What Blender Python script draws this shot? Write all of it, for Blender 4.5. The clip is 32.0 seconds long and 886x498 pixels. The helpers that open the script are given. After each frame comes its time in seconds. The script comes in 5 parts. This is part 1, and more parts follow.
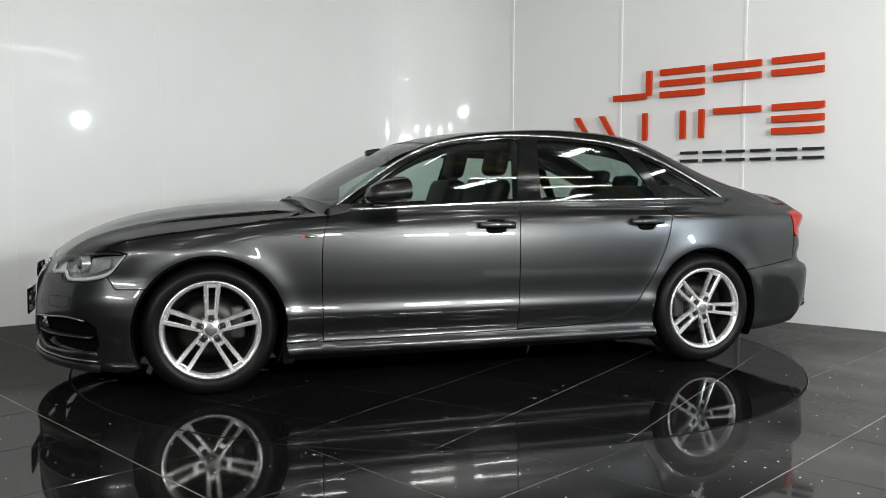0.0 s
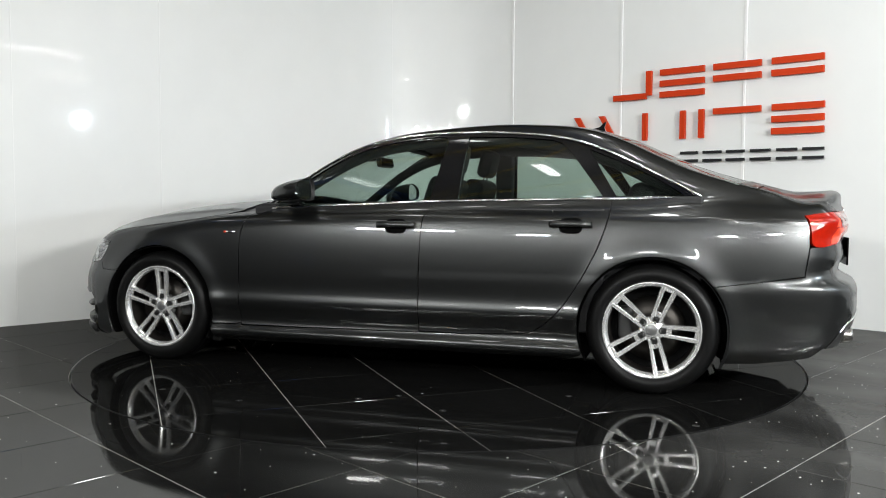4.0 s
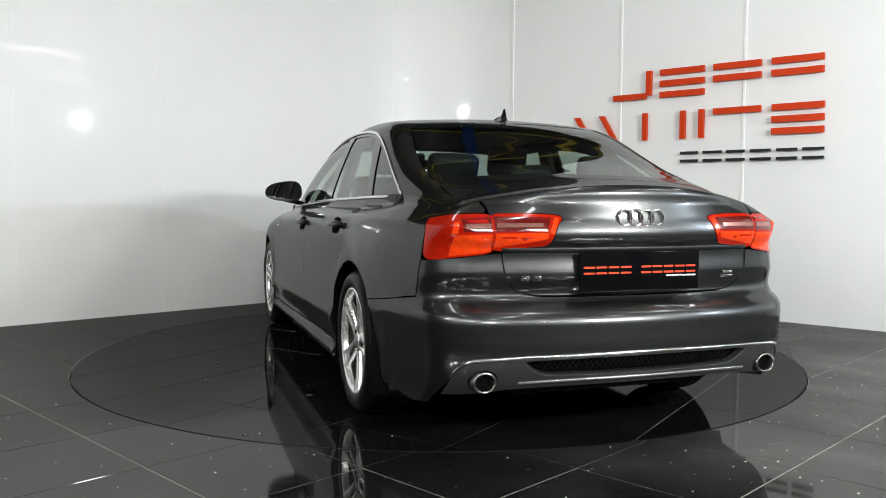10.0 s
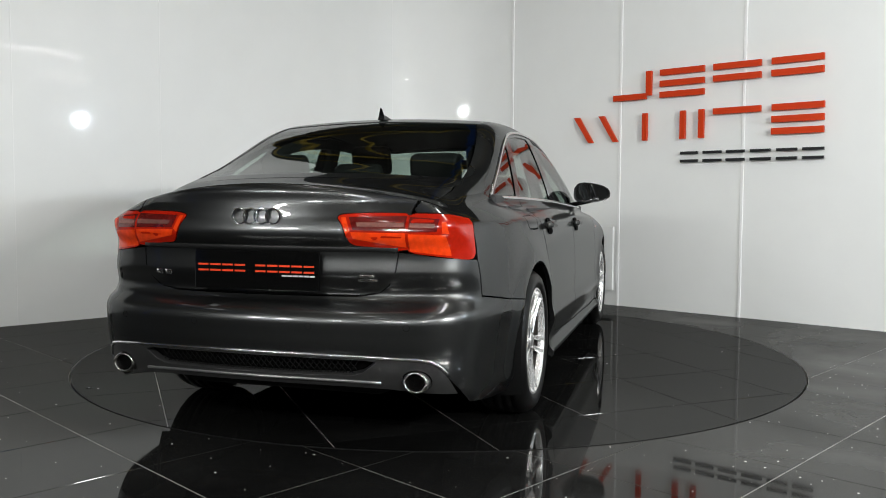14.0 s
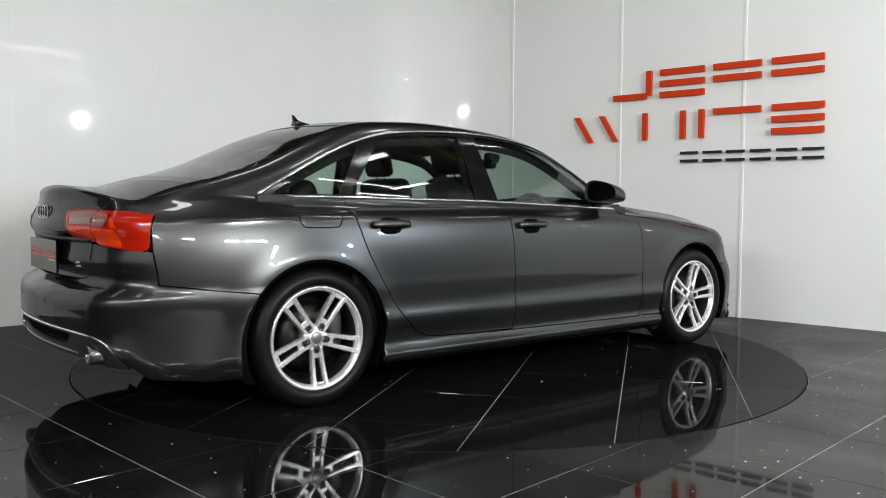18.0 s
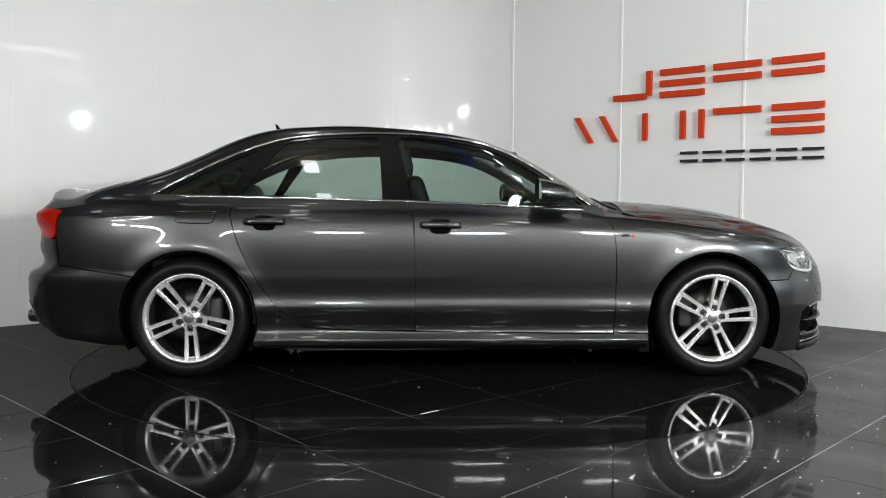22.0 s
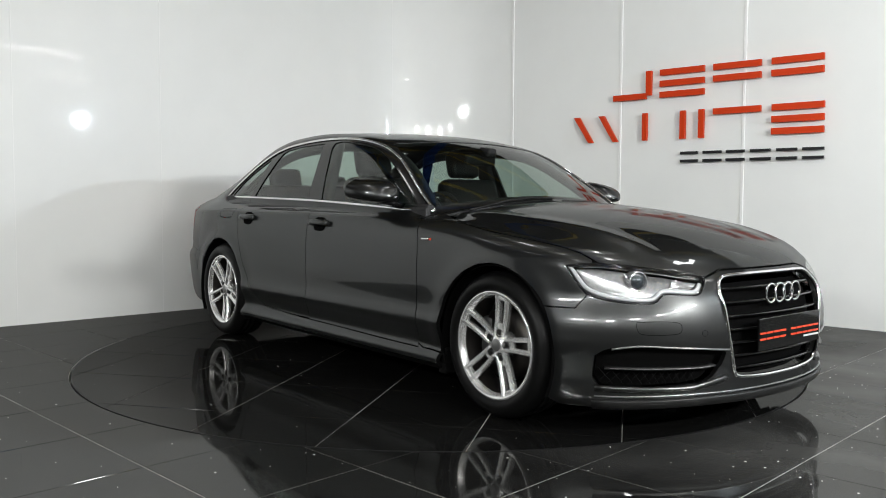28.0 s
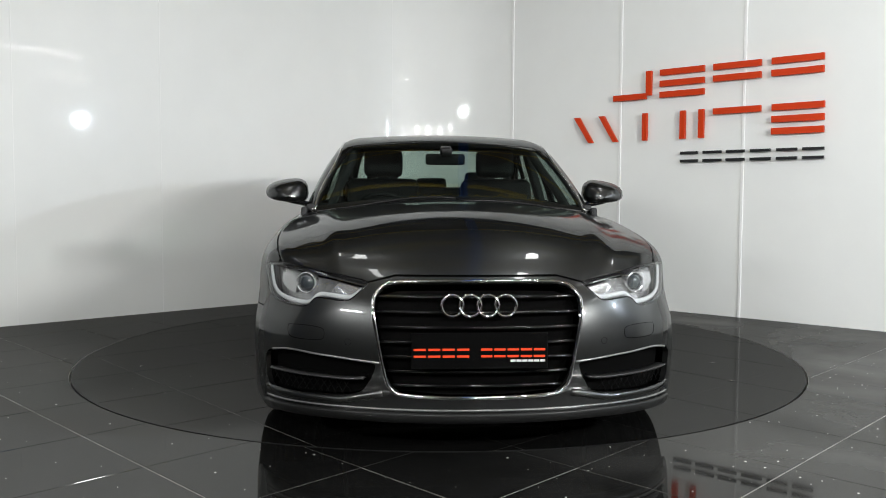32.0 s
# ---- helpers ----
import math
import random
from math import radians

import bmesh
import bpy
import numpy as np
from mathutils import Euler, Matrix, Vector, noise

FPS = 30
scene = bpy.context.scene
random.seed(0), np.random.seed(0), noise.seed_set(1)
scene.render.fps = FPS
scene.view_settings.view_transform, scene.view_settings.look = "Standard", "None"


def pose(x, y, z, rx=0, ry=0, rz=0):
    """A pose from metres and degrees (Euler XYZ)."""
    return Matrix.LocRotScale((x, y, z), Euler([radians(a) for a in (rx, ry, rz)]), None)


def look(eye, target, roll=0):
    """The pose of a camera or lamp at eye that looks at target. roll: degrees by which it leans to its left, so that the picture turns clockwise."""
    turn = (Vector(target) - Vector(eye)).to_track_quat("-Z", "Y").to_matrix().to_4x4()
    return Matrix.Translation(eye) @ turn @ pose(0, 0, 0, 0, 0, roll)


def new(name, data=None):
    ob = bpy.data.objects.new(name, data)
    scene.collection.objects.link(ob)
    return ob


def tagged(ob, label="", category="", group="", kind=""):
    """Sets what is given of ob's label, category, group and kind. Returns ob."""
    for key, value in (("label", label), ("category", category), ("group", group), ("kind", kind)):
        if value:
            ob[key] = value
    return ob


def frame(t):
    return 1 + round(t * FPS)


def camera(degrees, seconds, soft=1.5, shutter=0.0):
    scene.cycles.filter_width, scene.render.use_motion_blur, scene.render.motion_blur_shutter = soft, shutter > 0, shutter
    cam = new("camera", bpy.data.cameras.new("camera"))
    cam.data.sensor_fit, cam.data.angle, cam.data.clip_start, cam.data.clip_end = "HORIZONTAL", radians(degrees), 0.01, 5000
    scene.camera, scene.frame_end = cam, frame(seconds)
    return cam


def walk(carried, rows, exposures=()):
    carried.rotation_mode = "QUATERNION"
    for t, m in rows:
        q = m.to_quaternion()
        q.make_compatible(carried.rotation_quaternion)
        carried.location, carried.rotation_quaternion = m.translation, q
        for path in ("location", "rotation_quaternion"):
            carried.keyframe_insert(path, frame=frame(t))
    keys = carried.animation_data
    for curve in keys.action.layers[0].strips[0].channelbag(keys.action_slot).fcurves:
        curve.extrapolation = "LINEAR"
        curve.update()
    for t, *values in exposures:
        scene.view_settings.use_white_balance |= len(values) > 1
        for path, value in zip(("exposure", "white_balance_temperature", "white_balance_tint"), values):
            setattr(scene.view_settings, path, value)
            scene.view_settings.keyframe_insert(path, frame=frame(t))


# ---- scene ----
cam = camera(56.36, 32.0, soft=1.0)
EYE = (0.0, -5.437, 0.993)
_p, _t = radians(0.2206), radians(-3.4348)
VIEW = look(EYE, (EYE[0] + math.sin(_p), EYE[1] + math.cos(_p), EYE[2] + math.tan(_t)), 0.2688)
walk(cam, [(0.0, VIEW), (32.0, VIEW)], exposures=[
    (0.0, -0.16), (1.0, -0.10), (2.0, 0.0), (3.0, 0.09), (6.0, 0.10), (7.0, 0.115), (8.0, 0.115), (9.0, 0.10), (10.0, 0.09), (12.0, -0.14), (13.0, -0.17),
    (17.0, 0.0), (18.0, -0.14), (19.0, -0.20), (22.0, -0.11), (23.0, -0.05), (24.0, -0.04), (28.0, -0.04), (29.0, -0.10), (30.0, -0.08), (31.0, -0.05), (32.0, -0.05)])

# ---------------------------------------------------------------- light
world = bpy.data.worlds.new("world")
world.use_nodes = True
world.node_tree.nodes["Background"].inputs[0].default_value = (0.9, 0.95, 1.0, 1)
world.node_tree.nodes["Background"].inputs[1].default_value = 0.02
scene.world = world


def area_lamp(name, at, to, sx, sy, watts, color=(0.985, 1.0, 0.985)):
    d = bpy.data.lights.new(name, "AREA")
    d.shape, d.size, d.size_y, d.energy, d.color = "RECTANGLE", sx, sy, watts, color
    ob = new(name, d)
    ob.matrix_world = look(at, to)
    return ob


CEIL = 5.0
WATTS = 6.2
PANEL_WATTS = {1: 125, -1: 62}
LOW_WATTS = 80
KEY_WATTS = 92
KEY_AT = Vector((5.6, -3.4, 2.46))


# ---------------------------------------------------------------- materials
def mat(name, color, rough=0.5, metal=0.0, coat=0.0, grain=0.0, scale=30.0, bump=0.0, rough_var=0.0, spec=0.5, emit=0.0, trans=0.0, ior=1.45, coat_rough=0.03):
    m = bpy.data.materials.new(name)
    m.use_nodes = True
    nt = m.node_tree
    b = nt.nodes["Principled BSDF"]
    b.inputs["Base Color"].default_value = (*color, 1)
    b.inputs["Roughness"].default_value = rough
    b.inputs["Metallic"].default_value = metal
    b.inputs["Coat Weight"].default_value = coat
    b.inputs["Coat Roughness"].default_value = coat_rough
    b.inputs["Specular IOR Level"].default_value = spec
    b.inputs["IOR"].default_value = ior
    b.inputs["Transmission Weight"].default_value = trans
    if emit:
        b.inputs["Emission Color"].default_value = (*color, 1)
        b.inputs["Emission Strength"].default_value = emit
    if grain or bump or rough_var:
        tc = nt.nodes.new("ShaderNodeTexCoord")
        n1 = nt.nodes.new("ShaderNodeTexNoise")
        n1.inputs["Scale"].default_value = scale
        n1.inputs["Detail"].default_value = 6
        n2 = nt.nodes.new("ShaderNodeTexNoise")
        n2.inputs["Scale"].default_value = scale * 0.07
        n2.inputs["Detail"].default_value = 3
        nt.links.new(tc.outputs["Object"], n1.inputs["Vector"])
        nt.links.new(tc.outputs["Object"], n2.inputs["Vector"])
        mx = nt.nodes.new("ShaderNodeMath")
        mx.operation = "ADD"
        nt.links.new(n1.outputs["Fac"], mx.inputs[0])
        nt.links.new(n2.outputs["Fac"], mx.inputs[1])
        if grain:
            r = nt.nodes.new("ShaderNodeMapRange")
            r.inputs[1].default_value, r.inputs[2].default_value = 0.6, 1.4
            r.inputs[3].default_value, r.inputs[4].default_value = 1 - grain, 1 + grain
            nt.links.new(mx.outputs[0], r.inputs[0])
            c = nt.nodes.new("ShaderNodeVectorMath")
            c.operation = "SCALE"
            c.inputs[0].default_value = color
            nt.links.new(r.outputs[0], c.inputs["Scale"])
            nt.links.new(c.outputs[0], b.inputs["Base Color"])
        if rough_var:
            r = nt.nodes.new("ShaderNodeMapRange")
            r.inputs[1].default_value, r.inputs[2].default_value = 0.6, 1.4
            r.inputs[3].default_value, r.inputs[4].default_value = max(rough - rough_var, 0.01), rough + rough_var
            nt.links.new(mx.outputs[0], r.inputs[0])
            nt.links.new(r.outputs[0], b.inputs["Roughness"])
        if bump:
            bm = nt.nodes.new("ShaderNodeBump")
            bm.inputs["Strength"].default_value = bump
            bm.inputs["Distance"].default_value = 0.002
            nt.links.new(n1.outputs["Fac"], bm.inputs["Height"])
            nt.links.new(bm.outputs[0], b.inputs["Normal"])
    return m


def glass_mat(name, tint, gloss=0.08, rough=0.01):
    """Thin pane: tinted see-through with a mirror-like surface that grows at grazing angles."""
    m = bpy.data.materials.new(name)
    m.use_nodes = True
    nt = m.node_tree
    nt.nodes.remove(nt.nodes["Principled BSDF"])
    out = nt.nodes["Material Output"]
    t = nt.nodes.new("ShaderNodeBsdfTransparent")
    t.inputs[0].default_value = (*tint, 1)
    g = nt.nodes.new("ShaderNodeBsdfGlossy")
    g.inputs["Roughness"].default_value = rough
    f = nt.nodes.new("ShaderNodeLayerWeight")
    f.inputs[0].default_value = 0.5
    p = nt.nodes.new("ShaderNodeMath")
    p.operation = "POWER"
    p.inputs[1].default_value = 4.5
    nt.links.new(f.outputs["Facing"], p.inputs[0])
    q = nt.nodes.new("ShaderNodeMapRange")
    q.inputs[3].default_value, q.inputs[4].default_value = gloss, 0.95
    nt.links.new(p.outputs[0], q.inputs[0])
    mx = nt.nodes.new("ShaderNodeMixShader")
    nt.links.new(q.outputs[0], mx.inputs[0])
    nt.links.new(t.outputs[0], mx.inputs[1])
    nt.links.new(g.outputs[0], mx.inputs[2])
    nt.links.new(mx.outputs[0], out.inputs[0])
    return m


def tile_mat(dusty=False):
    """Polished black stone: dull black body under an even, slightly smeared gloss."""
    m = bpy.data.materials.new("polished_black_tile")
    m.use_nodes = True
    nt = m.node_tree
    nt.nodes.remove(nt.nodes["Principled BSDF"])
    N = nt.nodes.new
    tc, info = N("ShaderNodeTexCoord"), N("ShaderNodeObjectInfo")
    add = N("ShaderNodeVectorMath")
    nt.links.new(tc.outputs["Object"], add.inputs[0])
    sc = N("ShaderNodeVectorMath")
    sc.operation = "SCALE"
    sc.inputs[0].default_value = (37, 19, 7)
    nt.links.new(info.outputs["Random"], sc.inputs["Scale"])
    nt.links.new(sc.outputs[0], add.inputs[1])
    fine, wide = N("ShaderNodeTexNoise"), N("ShaderNodeTexNoise")
    fine.inputs["Scale"].default_value, fine.inputs["Detail"].default_value = 45, 8
    wide.inputs["Scale"].default_value, wide.inputs["Detail"].default_value = 3.5, 4
    for n in (fine, wide):
        nt.links.new(add.outputs[0], n.inputs["Vector"])
    ramp = N("ShaderNodeValToRGB")
    ramp.color_ramp.elements[0].position, ramp.color_ramp.elements[0].color = 0.42, (0.003, 0.003, 0.0029, 1)
    ramp.color_ramp.elements[1].position, ramp.color_ramp.elements[1].color = 0.75, (0.007, 0.007, 0.0068, 1)
    nt.links.new(fine.outputs["Fac"], ramp.inputs[0])
    rough = N("ShaderNodeMapRange")
    rough.inputs[1].default_value, rough.inputs[2].default_value = 0.3, 0.7
    rough.inputs[3].default_value, rough.inputs[4].default_value = 0.012, 0.07
    nt.links.new(wide.outputs["Fac"], rough.inputs[0])
    # thin uneven film of dust, with wiped and smeared patches
    film, mask, scale, sum_ = N("ShaderNodeTexNoise"), N("ShaderNodeMapRange"), N("ShaderNodeVectorMath"), N("ShaderNodeVectorMath")
    geo = N("ShaderNodeNewGeometry")
    film.inputs["Scale"].default_value, film.inputs["Detail"].default_value, film.inputs["Distortion"].default_value = 1.1, 9, 0.35
    nt.links.new(geo.outputs["Position"] if dusty else add.outputs[0], film.inputs["Vector"])
    nt.links.new(film.outputs["Fac"], mask.inputs[0])
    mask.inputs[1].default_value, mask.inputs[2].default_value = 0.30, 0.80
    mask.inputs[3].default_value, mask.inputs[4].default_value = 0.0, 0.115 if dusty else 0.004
    scale.operation = "SCALE"
    scale.inputs[0].default_value = (1.0, 0.99, 0.95)
    if dusty:  # the film's weight rises along +x, 0.08 at 0 to full at 2.4
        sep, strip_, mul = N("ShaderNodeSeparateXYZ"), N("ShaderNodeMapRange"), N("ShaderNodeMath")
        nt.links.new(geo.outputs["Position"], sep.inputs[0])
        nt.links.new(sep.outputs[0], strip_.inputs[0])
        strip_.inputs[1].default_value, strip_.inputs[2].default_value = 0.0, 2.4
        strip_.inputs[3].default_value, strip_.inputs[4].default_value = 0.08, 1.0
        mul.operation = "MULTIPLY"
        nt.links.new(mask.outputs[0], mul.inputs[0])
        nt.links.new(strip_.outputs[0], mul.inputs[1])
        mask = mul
    nt.links.new(mask.outputs[0], scale.inputs["Scale"])
    nt.links.new(ramp.outputs[0], sum_.inputs[0])
    nt.links.new(scale.outputs[0], sum_.inputs[1])
    ramp = sum_
    diff, gl, mx = N("ShaderNodeBsdfDiffuse"), N("ShaderNodeBsdfGlossy"), N("ShaderNodeMixShader")
    nt.links.new(ramp.outputs[0], diff.inputs[0])
    nt.links.new(rough.outputs[0], gl.inputs["Roughness"])
    gl.inputs[0].default_value = (0.97, 0.97, 0.95, 1)
    mx.inputs[0].default_value = 0.125 if dusty else 0.10
    nt.links.new(diff.outputs[0], mx.inputs[1])
    nt.links.new(gl.outputs[0], mx.inputs[2])
    nt.links.new(mx.outputs[0], nt.nodes["Material Output"].inputs[0])
    return m


M_WALL = mat("white_gloss_panel", (0.80, 0.805, 0.79), 0.35, grain=0.02, scale=4, coat=0.45, coat_rough=0.05, bump=0.06)
M_JOINT = mat("white_joint_strip", (0.86, 0.86, 0.85), 0.3)
M_TILE = tile_mat()
M_TILE_DUSTY = tile_mat(True)
M_GROUT = mat("pale_grout", (0.52, 0.51, 0.48), 0.6, grain=0.3, scale=60)
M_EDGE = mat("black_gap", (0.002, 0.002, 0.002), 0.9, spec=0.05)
M_RED = mat("red_sign_face", (0.56, 0.040, 0.004), 0.5, spec=0.25, grain=0.05, scale=9)
M_BLACKSIGN = mat("black_sign_face", (0.012, 0.012, 0.013), 0.3)
M_HALL = mat("hall_grey_cladding", (0.04, 0.04, 0.04), 0.7, grain=0.1, scale=3)
M_HALLWHITE = mat("hall_white_cladding", (0.55, 0.55, 0.54), 0.6, grain=0.05, scale=3)
M_CEIL = mat("hall_ceiling_sheet", (0.16, 0.156, 0.147), 0.8, grain=0.1, scale=3)
M_BLUE = mat("blue_steel", (0.03, 0.09, 0.34), 0.5, grain=0.1)
M_YELLOW = mat("yellow_steel", (0.42, 0.31, 0.06), 0.5, grain=0.1)
M_FIX = mat("white_fixture", (0.8, 0.8, 0.8), 0.4)
M_PAINT = mat("dark_grey_metallic_paint", (0.058, 0.0595, 0.0592), 0.31, metal=0.95, coat=0.65, grain=0.04, scale=900, coat_rough=0.015)
M_PAINT.node_tree.nodes["Principled BSDF"].inputs["Specular Tint"].default_value = (0.25, 0.26, 0.27, 1)
M_CHROME = mat("satin_aluminium_trim", (0.75, 0.75, 0.75), 0.16, metal=1.0)
M_POLISH = mat("chrome", (0.82, 0.82, 0.83), 0.06, metal=1.0)
M_ALLOY = mat("silver_alloy_paint", (0.88, 0.88, 0.87), 0.27, metal=0.74, coat=0.5, grain=0.03, scale=200)
M_RUBBER = mat("black_rubber", (0.003, 0.003, 0.003), 0.42, spec=0.22, grain=0.3, scale=60, bump=0.2)
M_TRIM = mat("black_plastic", (0.008, 0.008, 0.008), 0.4, spec=0.3, grain=0.15, scale=80)
M_GLOSSBLACK = mat("gloss_black", (0.005, 0.005, 0.0055), 0.10, coat=0.1)
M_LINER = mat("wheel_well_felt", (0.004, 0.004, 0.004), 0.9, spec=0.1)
M_SEAT = mat("black_leather", (0.007, 0.007, 0.0075), 0.5, spec=0.25, grain=0.2, scale=120, bump=0.2)
M_DASH = mat("dark_dashboard", (0.016, 0.016, 0.017), 0.6, grain=0.15, scale=200)
M_LINING = mat("dark_headlining", (0.018, 0.018, 0.019), 0.9)
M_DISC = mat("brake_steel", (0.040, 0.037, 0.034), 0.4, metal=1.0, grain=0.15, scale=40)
M_GLASS = glass_mat("tinted_window_glass", (0.60, 0.70, 0.65), 0.075)
M_SCREEN = glass_mat("windscreen_glass", (0.56, 0.64, 0.60), 0.075)
M_LENS = glass_mat("clear_lamp_lens", (0.95, 0.96, 0.97), 0.04)
M_REDLENS = mat("red_lamp_plastic", (0.32, 0.009, 0.002), 0.12, spec=0.3, grain=0.2, scale=60, coat=0.15)
M_PIPE = mat("dull_steel_pipe", (0.34, 0.33, 0.32), 0.25, metal=1.0)
M_ORANGE = mat("bright_red_lamp_plastic", (0.64, 0.042, 0.005), 0.12, spec=0.4, grain=0.3, scale=45, bump=0.35, coat=0.2)
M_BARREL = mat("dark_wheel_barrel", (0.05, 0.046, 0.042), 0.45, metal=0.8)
M_REDDARK = mat("dark_red_lamp_plastic", (0.10, 0.005, 0.004), 0.12, coat=1.0, grain=0.3, scale=70)
M_CLEARRED = mat("pale_lamp_reflector", (0.26, 0.11, 0.09), 0.2, metal=0.5, coat=0.6, grain=0.25, scale=60)
M_REFLECT = mat("lamp_reflector", (0.62, 0.62, 0.63), 0.18, metal=0.75, grain=0.4, scale=40)
M_LAMPDARK = mat("lamp_housing_silver", (0.46, 0.46, 0.46), 0.24, metal=0.7, grain=0.4, scale=40)
M_MIRROR = mat("mirror_glass", (0.85, 0.87, 0.88), 0.02, metal=1.0)
M_PLATE = mat("black_plate", (0.003, 0.003, 0.003), 0.06, spec=0.4)
M_PLATERED = mat("red_plate_print", (0.70, 0.05, 0.01), 0.4)
M_PLATEGREY = mat("grey_plate_print", (0.55, 0.55, 0.55), 0.4)
M_SILVER = mat("satin_silver_paint", (0.28, 0.28, 0.28), 0.32, metal=0.8, coat=0.3)
M_SLAT = mat("black_slat", (0.004, 0.004, 0.004), 0.08, spec=0.5)
M_DIFFUSER = mat("satin_grey_plastic", (0.06, 0.06, 0.06), 0.38, metal=0.7, grain=0.1, scale=300)
M_BOWL = mat("dark_lamp_bowl", (0.36, 0.36, 0.36), 0.25, metal=0.7, grain=0.5, scale=45)
M_GUIDE = mat("milky_light_guide", (0.48, 0.49, 0.50), 0.25, coat=0.5)
M_EYE = mat("projector_lens", (0.03, 0.035, 0.04), 0.04, coat=1.0)
M_CALIPER = mat("grey_caliper", (0.05, 0.05, 0.05), 0.4, metal=0.3)
M_TUBE = mat("tube_glow", (1, 1, 0.97), 0.5, emit=26.0)
M_SPECK = mat("white_speck", (0.75, 0.74, 0.7), 0.6)


# ---------------------------------------------------------------- mesh helpers
def mesh_ob(name, verts, faces, material, parent=None, smooth=True, normals=None):
    me = bpy.data.meshes.new(name)
    me.from_pydata([tuple(v) for v in verts], [], [tuple(f) for f in faces])
    me.materials.append(material)
    if smooth:
        me.polygons.foreach_set("use_smooth", [True] * len(me.polygons))
    if normals is not None:
        me.normals_split_custom_set_from_vertices([tuple(n) for n in normals])
    me.update()
    ob = new(name, me)
    if parent:
        ob.parent = parent
    return ob


def part(name, bm, material, parent, label="", smooth=False, m=None):
    me = bpy.data.meshes.new(name)
    bm.to_mesh(me)
    bm.free()
    me.materials.append(material)
    if smooth:
        me.polygons.foreach_set("use_smooth", [True] * len(me.polygons))
    ob = new(name, me)
    if parent:
        ob.parent = parent
    if m is not None:
        ob.matrix_basis = m
    if label:
        ob["label"] = label
    return ob


def box_bm(sx, sy, sz, at=(0, 0, 0), bevel=0.0, bm=None, rot=None, seg=2):
    b = bmesh.new()
    bmesh.ops.create_cube(b, size=1)
    bmesh.ops.scale(b, vec=(sx, sy, sz), verts=b.verts)
    if bevel:
        bmesh.ops.bevel(b, geom=list(b.edges), offset=bevel, segments=seg, affect="EDGES", profile=0.5)
    if rot is not None:
        bmesh.ops.transform(b, matrix=rot, verts=b.verts)
    bmesh.ops.translate(b, vec=at, verts=b.verts)
    if bm is None:
        return b
    me = bpy.data.meshes.new("tmp")
    b.to_mesh(me)
    b.free()
    bm.from_mesh(me)
    bpy.data.meshes.remove(me)
    return bm


def lathe(profile, n=48, axis="Y", closed=False):
    """Turn a profile of (radius, height) round an axis."""
    vs, fs = [], []
    k = len(profile)
    for i in range(n):
        a = 2 * math.pi * i / n
        for r, h in profile:
            p = (r * math.cos(a), h, r * math.sin(a)) if axis == "Y" else (r * math.cos(a), r * math.sin(a), h)
            vs.append(p)
    for i in range(n):
        j = (i + 1) % n
        for q in range(k if closed else k - 1):
            w = (q + 1) % k
            fs.append((i * k + q, i * k + w, j * k + w, j * k + q))
    return vs, fs


def sweep(path, normals, shape, closed=False):
    """Sweep a closed 2D shape (side, out) along a path with given outward normals."""
    P = [Vector(p) for p in path]
    vs, fs = [], []
    n, k = len(P), len(shape)
    for i in range(n):
        a, b = (P[i - 1], P[(i + 1) % n]) if closed else (P[max(i - 1, 0)], P[min(i + 1, n - 1)])
        t = (b - a).normalized()
        nn = Vector(normals[i])
        nn = (nn - t * nn.dot(t)).normalized()
        s = t.cross(nn)
        for u, v in shape:
            vs.append(P[i] + s * u + nn * v)
    for i in range(n if closed else n - 1):
        j = (i + 1) % n
        for q in range(k):
            w = (q + 1) % k
            fs.append((i * k + q, j * k + q, j * k + w, i * k + w))
    if not closed:
        fs.append(tuple(range(k)))
        fs.append(tuple((n - 1) * k + q for q in reversed(range(k))))
    return vs, fs


def oval(w, h, n=8, off=0.0):
    return [(w * math.cos(2 * math.pi * i / n), off + h * math.sin(2 * math.pi * i / n)) for i in range(n)]


# ---------------------------------------------------------------- turn of the table
def heading(t):
    return 197.9532 - 8.9087 * t + 0.1953 * (t - 16) ** 2 / 100


# ---------------------------------------------------------------- room
TABLE_R = 2.233
DL, DR = Vector((-0.741, -0.672, 0)), Vector((0.7512, -0.660, 0))  # along each wall, away from the corner
CORNER = Vector((-0.075, 3.862, 0))
ARC_IN = 1.13


def wall_line(step=0.07):
    """Foot of the display wall: straight, rounded corner, straight; (place, normal into the room)."""
    out = []
    a, b = CORNER + DL * ARC_IN, CORNER + DR * ARC_IN
    nl, nr = Vector((-DL.y, DL.x, 0)), Vector((DR.y, -DR.x, 0))
    if nl.y > 0:
        nl = -nl
    if nr.y > 0:
        nr = -nr
    far = 9.5
    out.append((CORNER + DL * far, nl))
    out.append((a, nl))
    # circle tangent to both walls
    half = math.acos(max(-1, min(1, DL.dot(DR)))) / 2
    rad = ARC_IN * math.tan(half)
    c = a + nl * rad
    a0, a1 = math.atan2(-nl.y, -nl.x), math.atan2(-nr.y, -nr.x)
    n = 24
    for i in range(1, n):
        q = a0 + (a1 - a0) * i / n
        d = Vector((math.cos(q), math.sin(q), 0))
        out.append((c + d * rad, -d))
    out.append((b, nr))
    out.append((CORNER + DR * far, nr))
    return out


def along(line, s):
    """Place and normal at distance s from the line's start."""
    for (p, n), (q, m) in zip(line, line[1:]):
        d = (q - p).length
        if s <= d:
            return p.lerp(q, s / d), n.lerp(m, s / d).normalized()
        s -= d
    return line[-1]


WALL = wall_line()
WALL_H = 3.32


